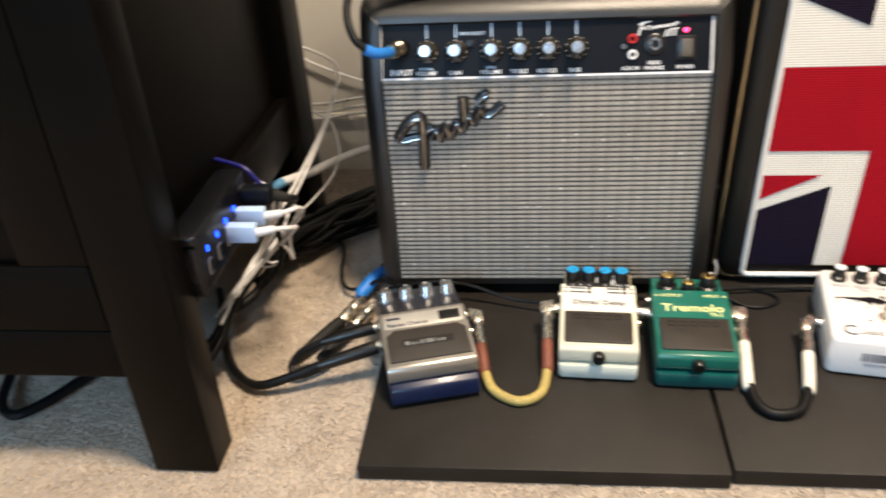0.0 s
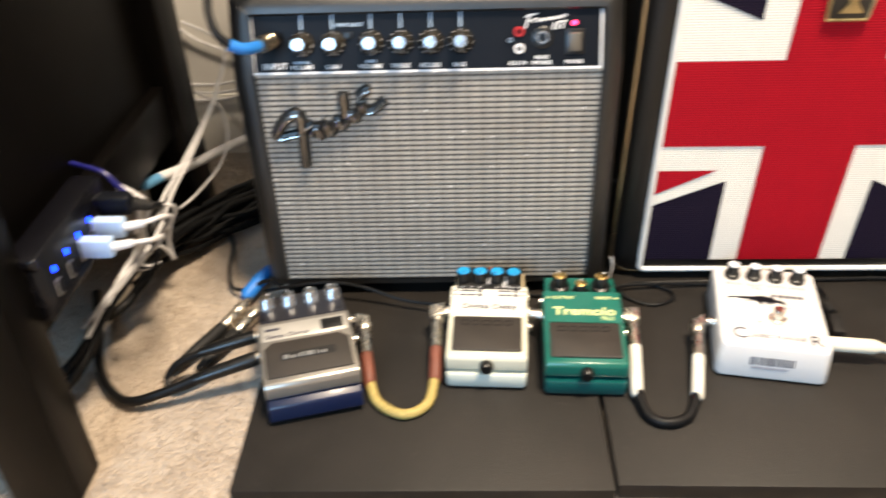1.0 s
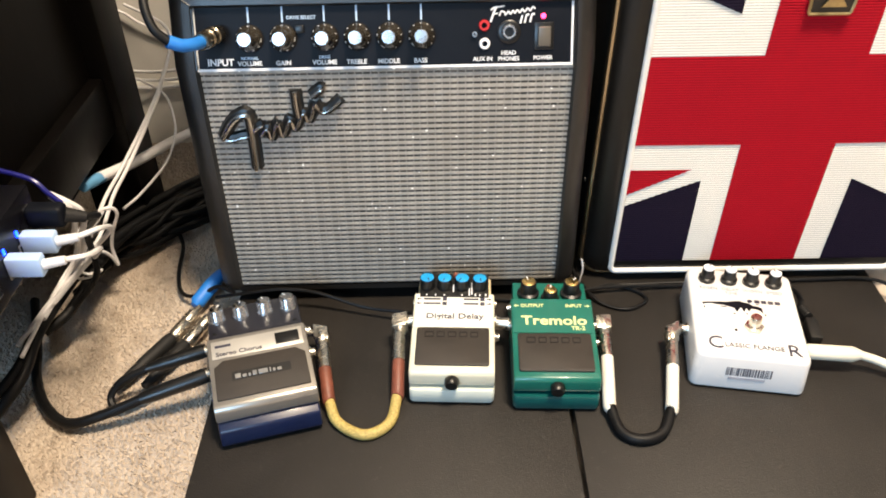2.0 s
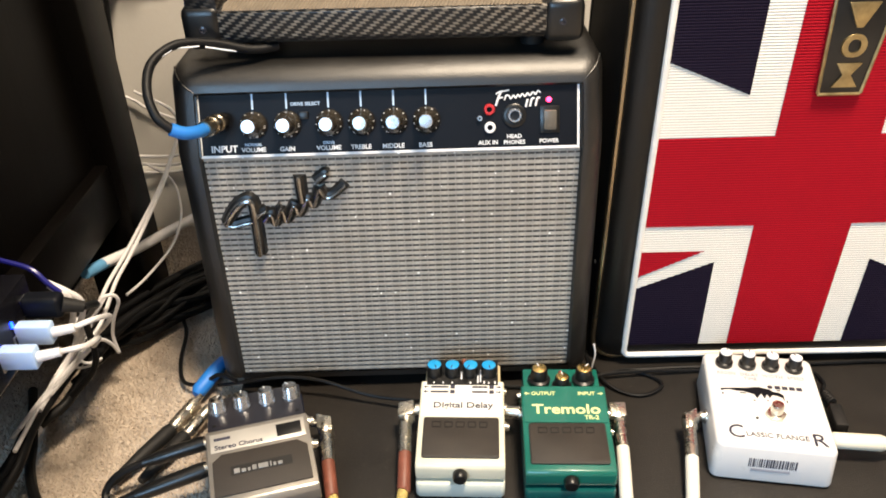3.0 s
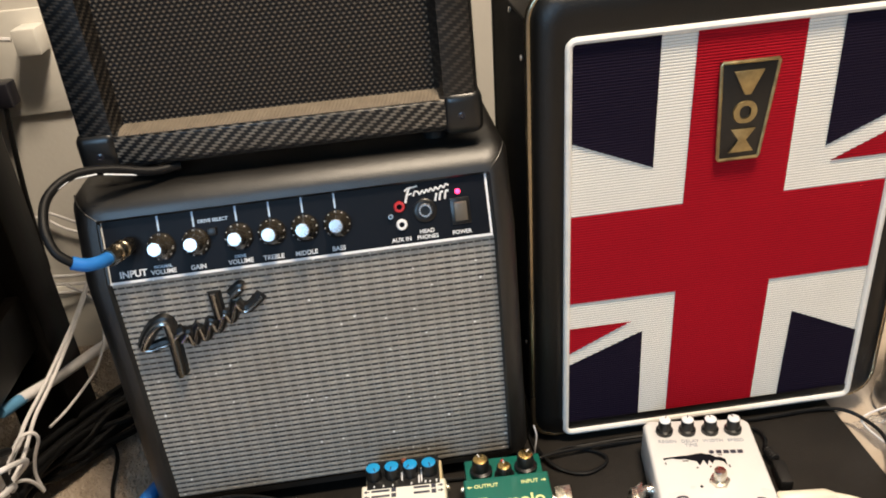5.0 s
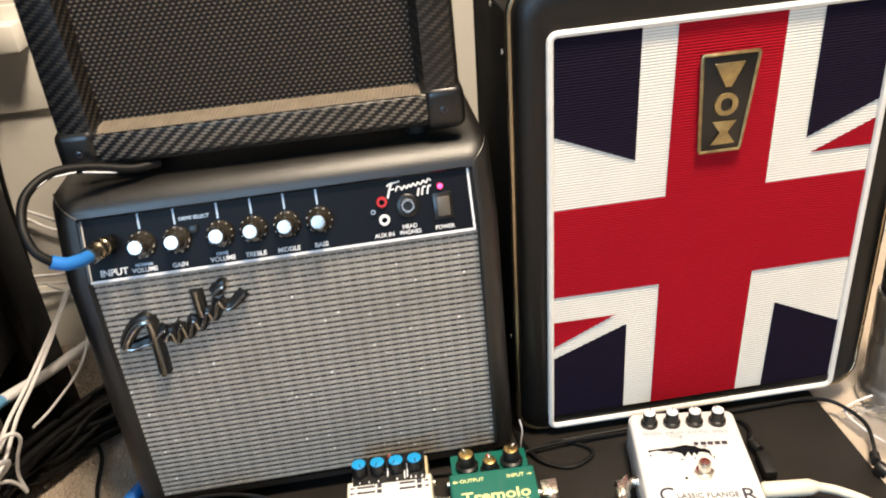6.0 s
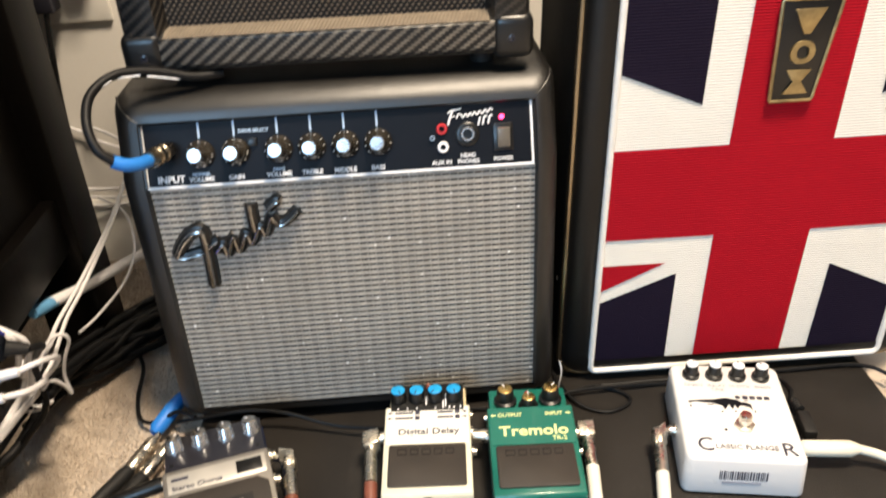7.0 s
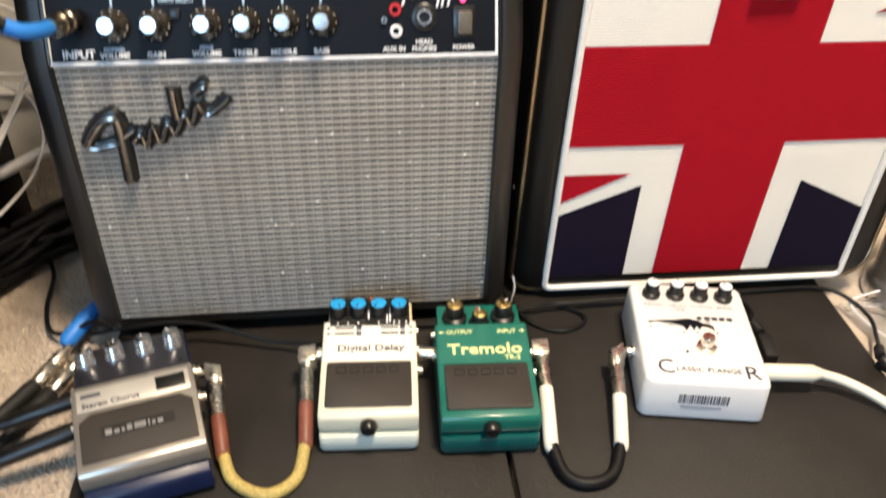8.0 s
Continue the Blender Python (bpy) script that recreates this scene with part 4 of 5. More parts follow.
for x, a in ((-0.0250, 200), (-0.0090, 170), (0.0070, 150), (0.0230, 190)):
    tall_knob(Matrix.Translation((x, 0.1020, 0.0405)) @ Matrix.Rotation(radians(a), 4, "Z"), delay, 0.0071, 0.0180, M_BLUE_CAP, cap=0.86)
part("knob_plate", box(-0.0312, 0.0312, 0.0882, 0.1215, 0.0403, 0.0484, 0.0004), M_BLACK, delay, "black plate under the knobs")
bm = bmesh.new()
for x, y0, y1 in ((-0.0250, 0.0905, 0.0925), (-0.0170, 0.0905, 0.0925), (-0.0090, 0.0905, 0.0925), (-0.0010, 0.0960, 0.1060), (0.0070, 0.0905, 0.0925), (0.0135, 0.0910, 0.1010), (0.0158, 0.0925, 0.1090), (0.0190, 0.0905, 0.0935), (0.0230, 0.0905, 0.0925), (0.0285, 0.0905, 0.0935)):
    box(x - 0.0006, x + 0.0006, y0 - 0.0015, y1 - 0.0015, 0.0483, 0.0487, bm=bm)
part("printed_marks", bm, M_PRINT, delay)
part("indicator", lathe([(0.0024, 0), (0.0024, 0.003), (0.0012, 0.0045), (0, 0.005)], Matrix.Translation((0.0005, 0.1170, 0.0480)), 12), M_RUST, delay)

tremolo = compact_pedal("green compact effects pedal with brass-topped knobs", pose(0.1478, 0.5850, MAT, 0, 0, -2.0), M_GREEN, M_GREEN_DEEP, M_GREEN, M_GREEN, M_YELLOW_PRINT, "Tremolo", 0.0140, 0.0610)
for x, y, r, h, a in ((-0.0195, 0.1065, 0.0076, 0.0155, 20), (0.0195, 0.1065, 0.0076, 0.0155, -40), (0.0, 0.0995, 0.0066, 0.0120, 0)):
    tall_knob(Matrix.Translation((x, y, 0.0405)) @ Matrix.Rotation(radians(a), 4, "Z"), tremolo, r, h, M_GOLD, flare=1.3, cap=0.82)
part("indicator", lathe([(0.0020, 0), (0.0020, 0.002), (0.0010, 0.0035), (0, 0.004)], Matrix.Translation((0.0, 0.1165, 0.0405)), 12), M_RED, tremolo)

hard = thing("effects_pedal", "silver and navy effects pedal with four metal knobs", "pedal", pose(-0.0870, 0.5620, MAT, 0, 0, 15.5), "pedals on the board")
part("base", prism([(0.0, 0.003), (-0.0030, 0.006), (-0.0010, 0.0200), (0.010, 0.0260), (0.128, 0.0300), (0.1330, 0.026), (0.1330, 0.003)], -0.0410, 0.0410, "x", bevel=0.0018), M_NAVY, hard)
part("sole", box(-0.038, 0.038, 0.004, 0.128, 0, 0.0045, 0.001), M_BLACK_SOFT, hard)
part("rear_deck", prism([(0.0760, 0.026), (0.0760, 0.0485), (0.0800, 0.0500), (0.1280, 0.0410), (0.1330, 0.0360), (0.1330, 0.026)], -0.0400, 0.0400, "x", bevel=0.0016), M_GUNMETAL, hard)
ht = part("treadle", prism([(0.0055, 0.0245), (0.0040, 0.0270), (0.0045, 0.0370), (0.0075, 0.0405), (0.0735, 0.0530), (0.0765, 0.0520), (0.0765, 0.0300), (0.014, 0.0245)], -0.0415, 0.0415, "x", bevel=0.0016), M_SILVER_PAINT, hard)
HF = treadle_frame(0.0075, 0.0406, 0.0735, 0.0531)
part("foot_pad", prism([(-0.0375, 0.0050), (0.0375, 0.0050), (0.0375, 0.0370), (0.0300, 0.0430), (-0.0300, 0.0430), (-0.0375, 0.0370)], -0.0002, 0.0016, "z", bevel=0.0005), M_PAD, ht, "black rubber foot pad").data.transform(HF)
part("mark_recess", box(-0.0240, 0.0240, 0.0212, 0.0300, 0.0013, 0.0017, 0.0001, 1, m=HF), M_BLACK_SOFT, ht)
for x0, x1, h in ((-0.0215, -0.0170, 0.0062), (-0.0156, -0.0122, 0.0042), (-0.0108, -0.0088, 0.0042), (-0.0074, -0.0040, 0.0062), (-0.0026, 0.0050, 0.0062), (0.0064, 0.0076, 0.0062), (0.0090, 0.0112, 0.0042), (0.0126, 0.0162, 0.0042)):
    part("embossed_bar", box(x0, x1, 0.0228, 0.0228 + h * 0.7, 0.0016, 0.0023, 0.0002, 1, m=HF), M_STEEL, ht)
part("label_plate", box(-0.0380, 0.0380, 0.0465, 0.0645, 0.0002, 0.0006, 0.0002, m=HF), plain("pale_silver", (0.55, 0.52, 0.47), 0.35, 0.5, var=0.06), ht)
lettering("Stereo Chorus", 0.0058, HF @ Matrix.Translation((-0.0350, 0.0505, 0.0007)), M_DARK_PRINT, ht, "LEFT", 1.1)
part("model_bar", box(-0.0350, -0.0220, 0.0575, 0.0600, 0.0006, 0.0009, m=HF), M_DARK_PRINT, ht)
part("badge_plate", box(0.0150, 0.0350, 0.0500, 0.0615, 0.0006, 0.0012, 0.0002, m=HF), M_BLACK, ht)
for x in (-0.0310, -0.0105, 0.0105, 0.0310):
    tall_knob(Matrix.Translation((x, 0.1070, 0.0448)) @ Matrix.Rotation(radians(-13), 4, "X") @ Matrix.Rotation(x * 20, 4, "Z"), hard, 0.0066, 0.0120, M_CHROME, M_KNOB_CAP, 1.12)
for x in (-0.0345, 0.0345):
    part("screw", lathe([(0.0022, 0), (0.0018, 0.0008), (0, 0.0010)], Matrix.Translation((x, 0.0850, 0.0488)), 10), M_BLACK, hard)
for y in (0.0950, 0.0660):
    side_jack(hard, -0.0405, y, 0.0240, -0.0065, 0.0058)
    side_jack(hard, 0.0405, y, 0.0240, 0.0065, 0.0058)

flanger = thing("effects_pedal", "white enamelled effects pedal with black knobs and a metal footswitch", "pedal", pose(0.3145, 0.6060, MAT, 0, 0, -9.5), "pedals on the board")
part("enclosure", loft([(rounded(0.0965, 0.1215, 0.007, 0, 0.0607), 0.0030), (rounded(0.0970, 0.1220, 0.0075, 0, 0.0607), 0.0045), (rounded(0.0945, 0.1195, 0.0075, 0, 0.0607), 0.0355), (rounded(0.0925, 0.1175, 0.0072, 0, 0.0607), 0.0380), (rounded(0.0890, 0.1140, 0.006, 0, 0.0607), 0.0390)], upright=True), M_ENAMEL, flanger)
part("lid", box(-0.0455, 0.0455, 0.0015, 0.1165, 0, 0.0031, 0.0008), M_BLACK_SOFT, flanger)
JT = Matrix.Translation((0, 0, 0.0391))
for x in (-0.0300, -0.0100, 0.0100, 0.0300):
    tall_knob(JT @ Matrix.Translation((x, 0.1035, 0)) @ Matrix.Rotation(x * 14, 4, "Z"), flanger, 0.0058, 0.0135, M_PRINT, flare=1.3)
fs = part("footswitch_nut", lathe([(0.0085, 0), (0.0085, 0.0026), (0.0068, 0.0034), (0.0052, 0.0034)], JT @ Matrix.Translation((0.0045, 0.0400, 0)), 6), M_NICKEL, flanger)
part("footswitch_button", lathe([(0.0050, 0.003), (0.0052, 0.0115), (0.0044, 0.0130), (0, 0.0134)], JT @ Matrix.Translation((0.0045, 0.0400, 0)), 20), M_NICKEL, fs)
part("indicator", lathe([(0.0014, 0), (0.0008, 0.0010), (0, 0.0012)], JT @ Matrix.Translation((-0.011, 0.0350, 0)), 10), M_BLACK, flanger)
lettering("C", 0.0215, JT @ Matrix.Translation((-0.0300, 0.0165, 0.0002)), M_DARK_PRINT, flanger, stretch=0.9, bold=0.0)
lettering("LASSIC FLANGE", 0.0075, JT @ Matrix.Translation((0.0020, 0.0150, 0.0002)), M_DARK_PRINT, flanger, stretch=0.95, bold=0.0)
lettering("R", 0.0200, JT @ Matrix.Translation((0.0345, 0.0140, 0.0002)), M_DARK_PRINT, flanger, bold=0.0)
M_GREY_PRINT = plain("grey_print", (0.36, 0.37, 0.42), 0.5)
for x, word, v in ((-0.0295, "REGEN", 0.0905), (-0.0098, "DELAY", 0.0905), (-0.0098, "TIME", 0.0852), (0.0100, "WIDTH", 0.0905), (0.0295, "SPEED", 0.0905)):
    lettering(word, 0.0052, JT @ Matrix.Translation((x, v, 0.0002)), M_GREY_PRINT, flanger, bold=0.0)
bm = bmesh.new()
rng = random.Random(5)
# a ragged black splash: a long stroke, a blot with drips and specks
top = [(-0.0370, 0.0690), (-0.0300, 0.0700), (-0.0220, 0.0712), (-0.0150, 0.0722), (-0.0080, 0.0740), (-0.0040, 0.0752), (0.0000, 0.0738), (0.0040, 0.0728), (0.0080, 0.0700), (0.0120, 0.0690), (0.0150, 0.0672)]
low = [(0.0150, 0.0600), (0.0135, 0.0640), (0.0100, 0.0650), (0.0060, 0.0660), (0.0030, 0.0610), (0.0016, 0.0655), (-0.0010, 0.0600), (-0.0030, 0.0660), (-0.0075, 0.0590), (-0.0095, 0.0650), (-0.0130, 0.0665), (-0.0180, 0.0685), (-0.0230, 0.0675), (-0.0290, 0.0688), (-0.0345, 0.0680), (-0.0366, 0.0665)]
ring = [(x + rng.uniform(-0.0004, 0.0004), v + rng.uniform(-0.0006, 0.0006)) for x, v in top + low]
splash = part("printed_splash", prism(ring, 0.0001, 0.0003, "z"), M_PANEL, flanger, "black ink splash print")
splash.data.transform(JT)
for x, v, w, h in ((-0.0355, 0.0630, 0.0011, 0.0022), (-0.0185, 0.0655, 0.0050, 0.0010), (-0.0100, 0.0570, 0.0018, 0.0012), (0.0010, 0.0580, 0.0014, 0.0014), (0.0120, 0.0722, 0.0030, 0.0008), (0.0170, 0.0585, 0.0010, 0.0030)):
    part("ink_speck", box(x - w / 2, x + w / 2, v - h / 2, v + h / 2, 0.0001, 0.0003, m=JT), M_PANEL, splash)
mark = part("maker_mark", lathe([(0.0022, 0), (0.0022, 0.0003), (0, 0.0003)], JT @ Matrix.Translation((0.0055, 0.0760, 0.0001)), 14), M_DARK_PRINT, flanger, "small black maker's mark")
for x in (0.0095, 0.0155, 0.0215, 0.0275):
    part("mark_bar", box(x, x + 0.0046, 0.0740, 0.0782, 0.0001, 0.0003, m=JT), M_DARK_PRINT, mark)
bm, x = bmesh.new(), 0.0
FR = frame_of((-0.0010, 0.0004, 0.0215), (1, 0, 0), (0, 0.060, 1))
for k in range(22):
    w = rng.choice((0.0005, 0.0008, 0.0013))
    box(-0.019 + x, -0.019 + x + w, -0.0035, 0.0052, -0.0003, 0.0004, bm=bm, m=FR)
    x += w + rng.choice((0.0006, 0.0010))
part("barcode", bm, M_DARK_PRINT, flanger)
part("serial_bar", box(-0.0165, 0.0140, -0.0078, -0.0052, -0.0003, 0.0004, m=FR), M_GREY_PRINT, flanger)
side_jack(flanger, -0.0465, 0.0530, 0.0190, -0.006, 0.0060)
side_jack(flanger, 0.0465, 0.0330, 0.0190, 0.005, 0.0060)
part("power_socket", box(0.0455, 0.0475, 0.0800, 0.0900, 0.0130, 0.0240, 0.0008), M_BLACK, flanger)


# ---- cables and plugs ----
def cable(name, label, points, r, material, steps=8, category="cable", n=8):
    ob = part(name, tube(points, r, steps, n), material)
    return tagged(ob, label, category)


def patch_cable(label, a, head_a, end_a, sleeve_a, mid, sleeve_b, end_b, head_b, b, sleeve, cord, dx):
    """Right-angle plugs with barrels and sleeves at both ends of a short cord."""
    t = thing("patch_cable", label, "cable", Matrix())
    part("cord", tube([sleeve_a, *mid, sleeve_b], 0.0046, 8, 10), cord, t)
    for jack, head, end, sl, nxt in ((a, head_a, end_a, sleeve_a, mid[0]), (b, head_b, end_b, sleeve_b, mid[-1])):
        pl = part("plug", rod([(0.0058, 0), (0.0066, 0.06), (0.0066, 0.30), (0.0050, 0.36), (0.0054, 0.40), (0.0054, 1)], Vector(head) + (Vector(head) - Vector(end)).normalized() * 0.006, end, n=16), M_NICKEL, t)
        part("plug_tip", rod([(0.0034, 0), (0.0034, 0.5), (0.0050, 0.55), (0.0050, 1)], jack, head, n=12), M_NICKEL, pl)
        q = frame_of(head, (Vector(jack) - Vector(head)), (Vector(head) - Vector(end)))
        part("plug_head", box(-0.0066, 0.0074, -0.0074, 0.0074, -0.0062, 0.0080, 0.0010, m=q), M_NICKEL, pl)
        part("sleeve", tube([end, Vector(end).lerp(Vector(sl), 0.5) + Vector((0, 0, 0.0005)), sl, Vector(sl).lerp(Vector(nxt), 0.12)], 0.0056, 6, 12), sleeve, t)
    return t


patch_cable("short yellow braided patch cable with rust-red sleeves and silver plugs", (-0.0690, 0.6635, 0.040), (-0.0560, 0.6600, 0.040), (-0.0500, 0.6230, 0.034), (-0.0445, 0.5950, 0.0250), [(-0.0350, 0.5735, 0.0212), (-0.0120, 0.5600, 0.0208), (0.0080, 0.5720, 0.0212)], (0.0140, 0.6000, 0.0260), (0.0140, 0.6300, 0.0350), (0.0140, 0.6720, 0.0410), (0.0260, 0.6740, 0.042), M_RUST, M_YELLOW, 1)
patch_cable("short black patch cable with white sleeves and silver plugs", (0.1850, 0.6660, 0.042), (0.1985, 0.6660, 0.042), (0.1970, 0.6310, 0.035), (0.1925, 0.5850, 0.0250), [(0.1980, 0.5600, 0.0212), (0.2130, 0.5510, 0.0208), (0.2320, 0.5580, 0.0210)], (0.2445, 0.5820, 0.0240), (0.2530, 0.6220, 0.0310), (0.2600, 0.6600, 0.0360), (0.2720, 0.6680, 0.0360), M_WHITE_SLEEVE, M_CABLE, 1)
coupler = part("plug_coupler", rod([(0.0036, 0), (0.0036, 0.16), (0.0056, 0.2), (0.0056, 0.8), (0.0036, 0.84), (0.0036, 1)], (0.0975, 0.6700, 0.0425), (0.1175, 0.6680, 0.0425), n=16), M_NICKEL)
tagged(coupler, "short silver jack coupler between two pedals", "plug")

lead = thing("guitar_lead", "white instrument lead with a thick cream plug in the white pedal", "cable", Matrix())
part("plug_barrel", rod([(0.0050, 0), (0.0068, 0.05), (0.0070, 0.85), (0.0056, 0.93), (0.0044, 1)], (0.3720, 0.6350, 0.0355), (0.4190, 0.6310, 0.0340), n=18), M_CREAM_PLASTIC, lead)
part("cord", tube([(0.4185, 0.6312, 0.0340), (0.4380, 0.6245, 0.0300), (0.4620, 0.6070, 0.0240), (0.4950, 0.5700, 0.0120), (0.5600, 0.5000, 0.0080), (0.6600, 0.4600, 0.0080)], 0.0040, 8, 10), M_CREAM_PLASTIC, lead)

dc = thing("power_plug", "black angled power plug and thin lead beside the white pedal", "plug", Matrix())
part("plug_body", box(-0.0058, 0.0058, -0.0140, 0.0150, 0, 0.0120, 0.0025, m=pose(0.3965, 0.6740, MAT, 0, 0, -9)), M_BLACK_SOFT, dc)
bm = bmesh.new()
for k in range(5):
    rod([(0.0042, 0), (0.0046, 0.5), (0.0042, 1)], (0.3985 - 0.0002 * k, 0.6925 + k * 0.0030, 0.0245 - k * 0.0004), (0.3983 - 0.0002 * k, 0.6945 + k * 0.0030, 0.0243 - k * 0.0004), bm=bm, n=10)
part("strain_relief", bm, M_BLACK_SOFT, dc)
part("cord", tube([(0.3985, 0.6920, 0.0240), (0.3975, 0.7100, 0.0220), (0.4040, 0.7250, 0.0200), (0.3990, 0.7420, 0.0190), (0.3700, 0.7500, 0.0185), (0.3000, 0.7530, 0.0185), (0.2300, 0.7510, 0.0185)], 0.0018, 8, 7), M_CABLE, dc)

cable("thin_power_lead", "thin black power lead across the board to the cream pedal", [(-0.1750, 0.7480, 0.0120), (-0.1350, 0.7290, 0.0330), (-0.1000, 0.7250, 0.0400), (-0.0660, 0.7220, 0.0370), (-0.0210, 0.7120, 0.0270), (0.0240, 0.7000, 0.0300)], 0.0018, M_CABLE, n=7)
cable("thin_power_lead", "thin black lead looped in front of the cabinets", [(0.1880, 0.8000, 0.0185), (0.1930, 0.7480, 0.0185), (0.2250, 0.7510, 0.0185), (0.2500, 0.7370, 0.0185), (0.2515, 0.7240, 0.0185), (0.2320, 0.7140, 0.0185), (0.2130, 0.7200, 0.0185), (0.1980, 0.7350, 0.0215), (0.1890, 0.7700, 0.0185)], 0.0018, M_CABLE, n=7)
cable("thin_power_lead", "thin black lead looped in front of the cabinets", [(0.0980, 0.7300, 0.0190), (0.1300, 0.7290, 0.0185), (0.1650, 0.7310, 0.0185), (0.2000, 0.7400, 0.0222), (0.2400, 0.7440, 0.0222), (0.3000, 0.7480, 0.0185), (0.3400, 0.7520, 0.0185)], 0.0018, M_CABLE, n=7)
loose = thing("power_lead", "black power lead with a round angled plug lying on the carpet", "cable", Matrix())
part("cord", tube([(0.3600, 0.7535, 0.0185), (0.4280, 0.7545, 0.0190), (0.4730, 0.7550, 0.0195), (0.5010, 0.7480, 0.0160), (0.5170, 0.7220, 0.0100), (0.5080, 0.6920, 0.0110), (0.4930, 0.6680, 0.0210)], 0.0019, 8, 7), M_CABLE, loose)
part("strain_relief", rod([(0.0028, 0), (0.0042, 0.1), (0.0034, 0.25), (0.0044, 0.4), (0.0036, 0.55), (0.0046, 0.7), (0.0046, 1)], (0.4945, 0.6705, 0.0205), (0.4880, 0.6570, 0.0230), n=10), M_BLACK_SOFT, loose)
part("plug_body", rod([(0.0052, 0), (0.0062, 0.2), (0.0062, 0.9), (0.0030, 1)], (0.4860, 0.6540, 0.0235), (0.4920, 0.6440, 0.0200), n=14), M_BLACK, loose)

# lead plugged into the amplifier
jack_lead = thing("guitar_lead", "black lead with blue tape and a metal plug in the amplifier", "cable", Matrix())
part("jack_plug", rod([(0.0050, 0), (0.0060, 0.05), (0.0060, 0.26), (0.0072, 0.29), (0.0072, 0.38), (0.0061, 0.41), (0.0061, 0.52), (0.0073, 0.55), (0.0073, 0.64), (0.0061, 0.67), (0.0061, 0.80), (0.0070, 0.83), (0.0064, 1)], (-0.1225, 0.7480, 0.2905), (-0.1290, 0.7130, 0.2965), n=18), M_DARK_NICKEL, jack_lead)
part("blue_tape", tube([(-0.1280, 0.7160, 0.2960), (-0.1320, 0.7060, 0.2980), (-0.1390, 0.6970, 0.3010), (-0.1470, 0.6930, 0.3060)], 0.0050, 6, 12), M_BLUE_TAPE, jack_lead)
part("cord", tube([(-0.1460, 0.6930, 0.3055), (-0.1560, 0.6940, 0.3160), (-0.1625, 0.7050, 0.3320), (-0.1620, 0.7250, 0.3460), (-0.1480, 0.7450, 0.3530), (-0.1250, 0.7600, 0.3490), (-0.0980, 0.7700, 0.3400), (-0.0780, 0.7800, 0.3385)], 0.0036, 8, 10), M_CABLE, jack_lead)
for a, b in (((-0.1575, 0.7290, 0.3480), (-0.1500, 0.7390, 0.3508)), ((-0.1470, 0.7430, 0.3508), (-0.1330, 0.7525, 0.3490)), ((-0.1290, 0.7548, 0.3475), (-0.1080, 0.7640, 0.3405))):
    part("cord_print", tube([a, b], 0.0007, 4, 5), M_PRINT, jack_lead)

# leads into the left pedal
upper = thing("pedal_lead", "black lead with a ribbed plug in the silver pedal", "cable", Matrix())
part("plug_body", rod([(0.0062, 0), (0.0066, 0.1), (0.0060, 0.75), (0.0046, 0.85), (0.0040, 1)], (-0.1570, 0.6430, 0.0390), (-0.2080, 0.6290, 0.0310), n=16), M_BLACK, upper)
part("cord", tube([(-0.2060, 0.6295, 0.0315), (-0.2280, 0.6210, 0.0250), (-0.2380, 0.6120, 0.0140), (-0.2320, 0.6040, 0.0080), (-0.2180, 0.6100, 0.0075), (-0.2020, 0.6250, 0.0075)], 0.0034, 8, 8), M_CABLE, upper)
lower = thing("pedal_lead", "thick black lead from the silver pedal under the cabinet", "cable", Matrix())
part("plug_body", rod([(0.0064, 0), (0.0070, 0.1), (0.0062, 0.8), (0.0050, 1)], (-0.1490, 0.6140, 0.0380), (-0.2050, 0.5980, 0.0260), n=16), M_BLACK, lower)
part("cord", tube([(-0.2030, 0.5985, 0.0265), (-0.2340, 0.5890, 0.0180), (-0.2670, 0.5860, 0.0100), (-0.2950, 0.6070, 0.0100), (-0.3150, 0.6410, 0.0120), (-0.3300, 0.6800, 0.0100), (-0.3600, 0.7500, 0.0090)], 0.0046, 8, 9), M_CABLE, lower)
for a, b, c in (((-0.1870, 0.7300, 0.0150), (-0.2040, 0.6890, 0.0120), (-0.2390, 0.6280, 0.0090)), ((-0.1700, 0.7220, 0.0150), (-0.1890, 0.6800, 0.0120), (-0.2150, 0.6290, 0.0090))):
    plug = thing("jack_plug", "loose nickel jack plug with black grip on the carpet", "plug", Matrix(), "loose jack plugs on the carpet")
    a, b, c = Vector(a), Vector(b), Vector(c)
    part("metal_barrel", rod([(0.0030, 0), (0.0034, 0.2), (0.0060, 0.22), (0.0064, 0.5), (0.0056, 0.53), (0.0064, 0.57), (0.0064, 0.95), (0.0050, 1)], a, b, n=14), M_NICKEL, plug)
    part("grip", rod([(0.0060, 0), (0.0070, 0.08), (0.0064, 0.5), (0.0044, 0.9), (0.0036, 1)], b, c, n=14), M_BLACK_SOFT, plug)
tape = thing("taped_lead", "lead wrapped in bright blue tape beside the amplifier", "cable", Matrix())
part("blue_tape", rod([(0.0040, 0), (0.0075, 0.1), (0.0080, 0.6), (0.0062, 0.9), (0.0040, 1)], (-0.1930, 0.7330, 0.0140), (-0.1720, 0.7780, 0.0220), n=12), M_BLUE_TAPE, tape)
part("cord", tube([(-0.1730, 0.7760, 0.0215), (-0.1700, 0.8100, 0.0200), (-0.1800, 0.8700, 0.0120), (-0.2200, 0.9300, 0.0100)], 0.0036, 6, 8), M_CABLE, tape)
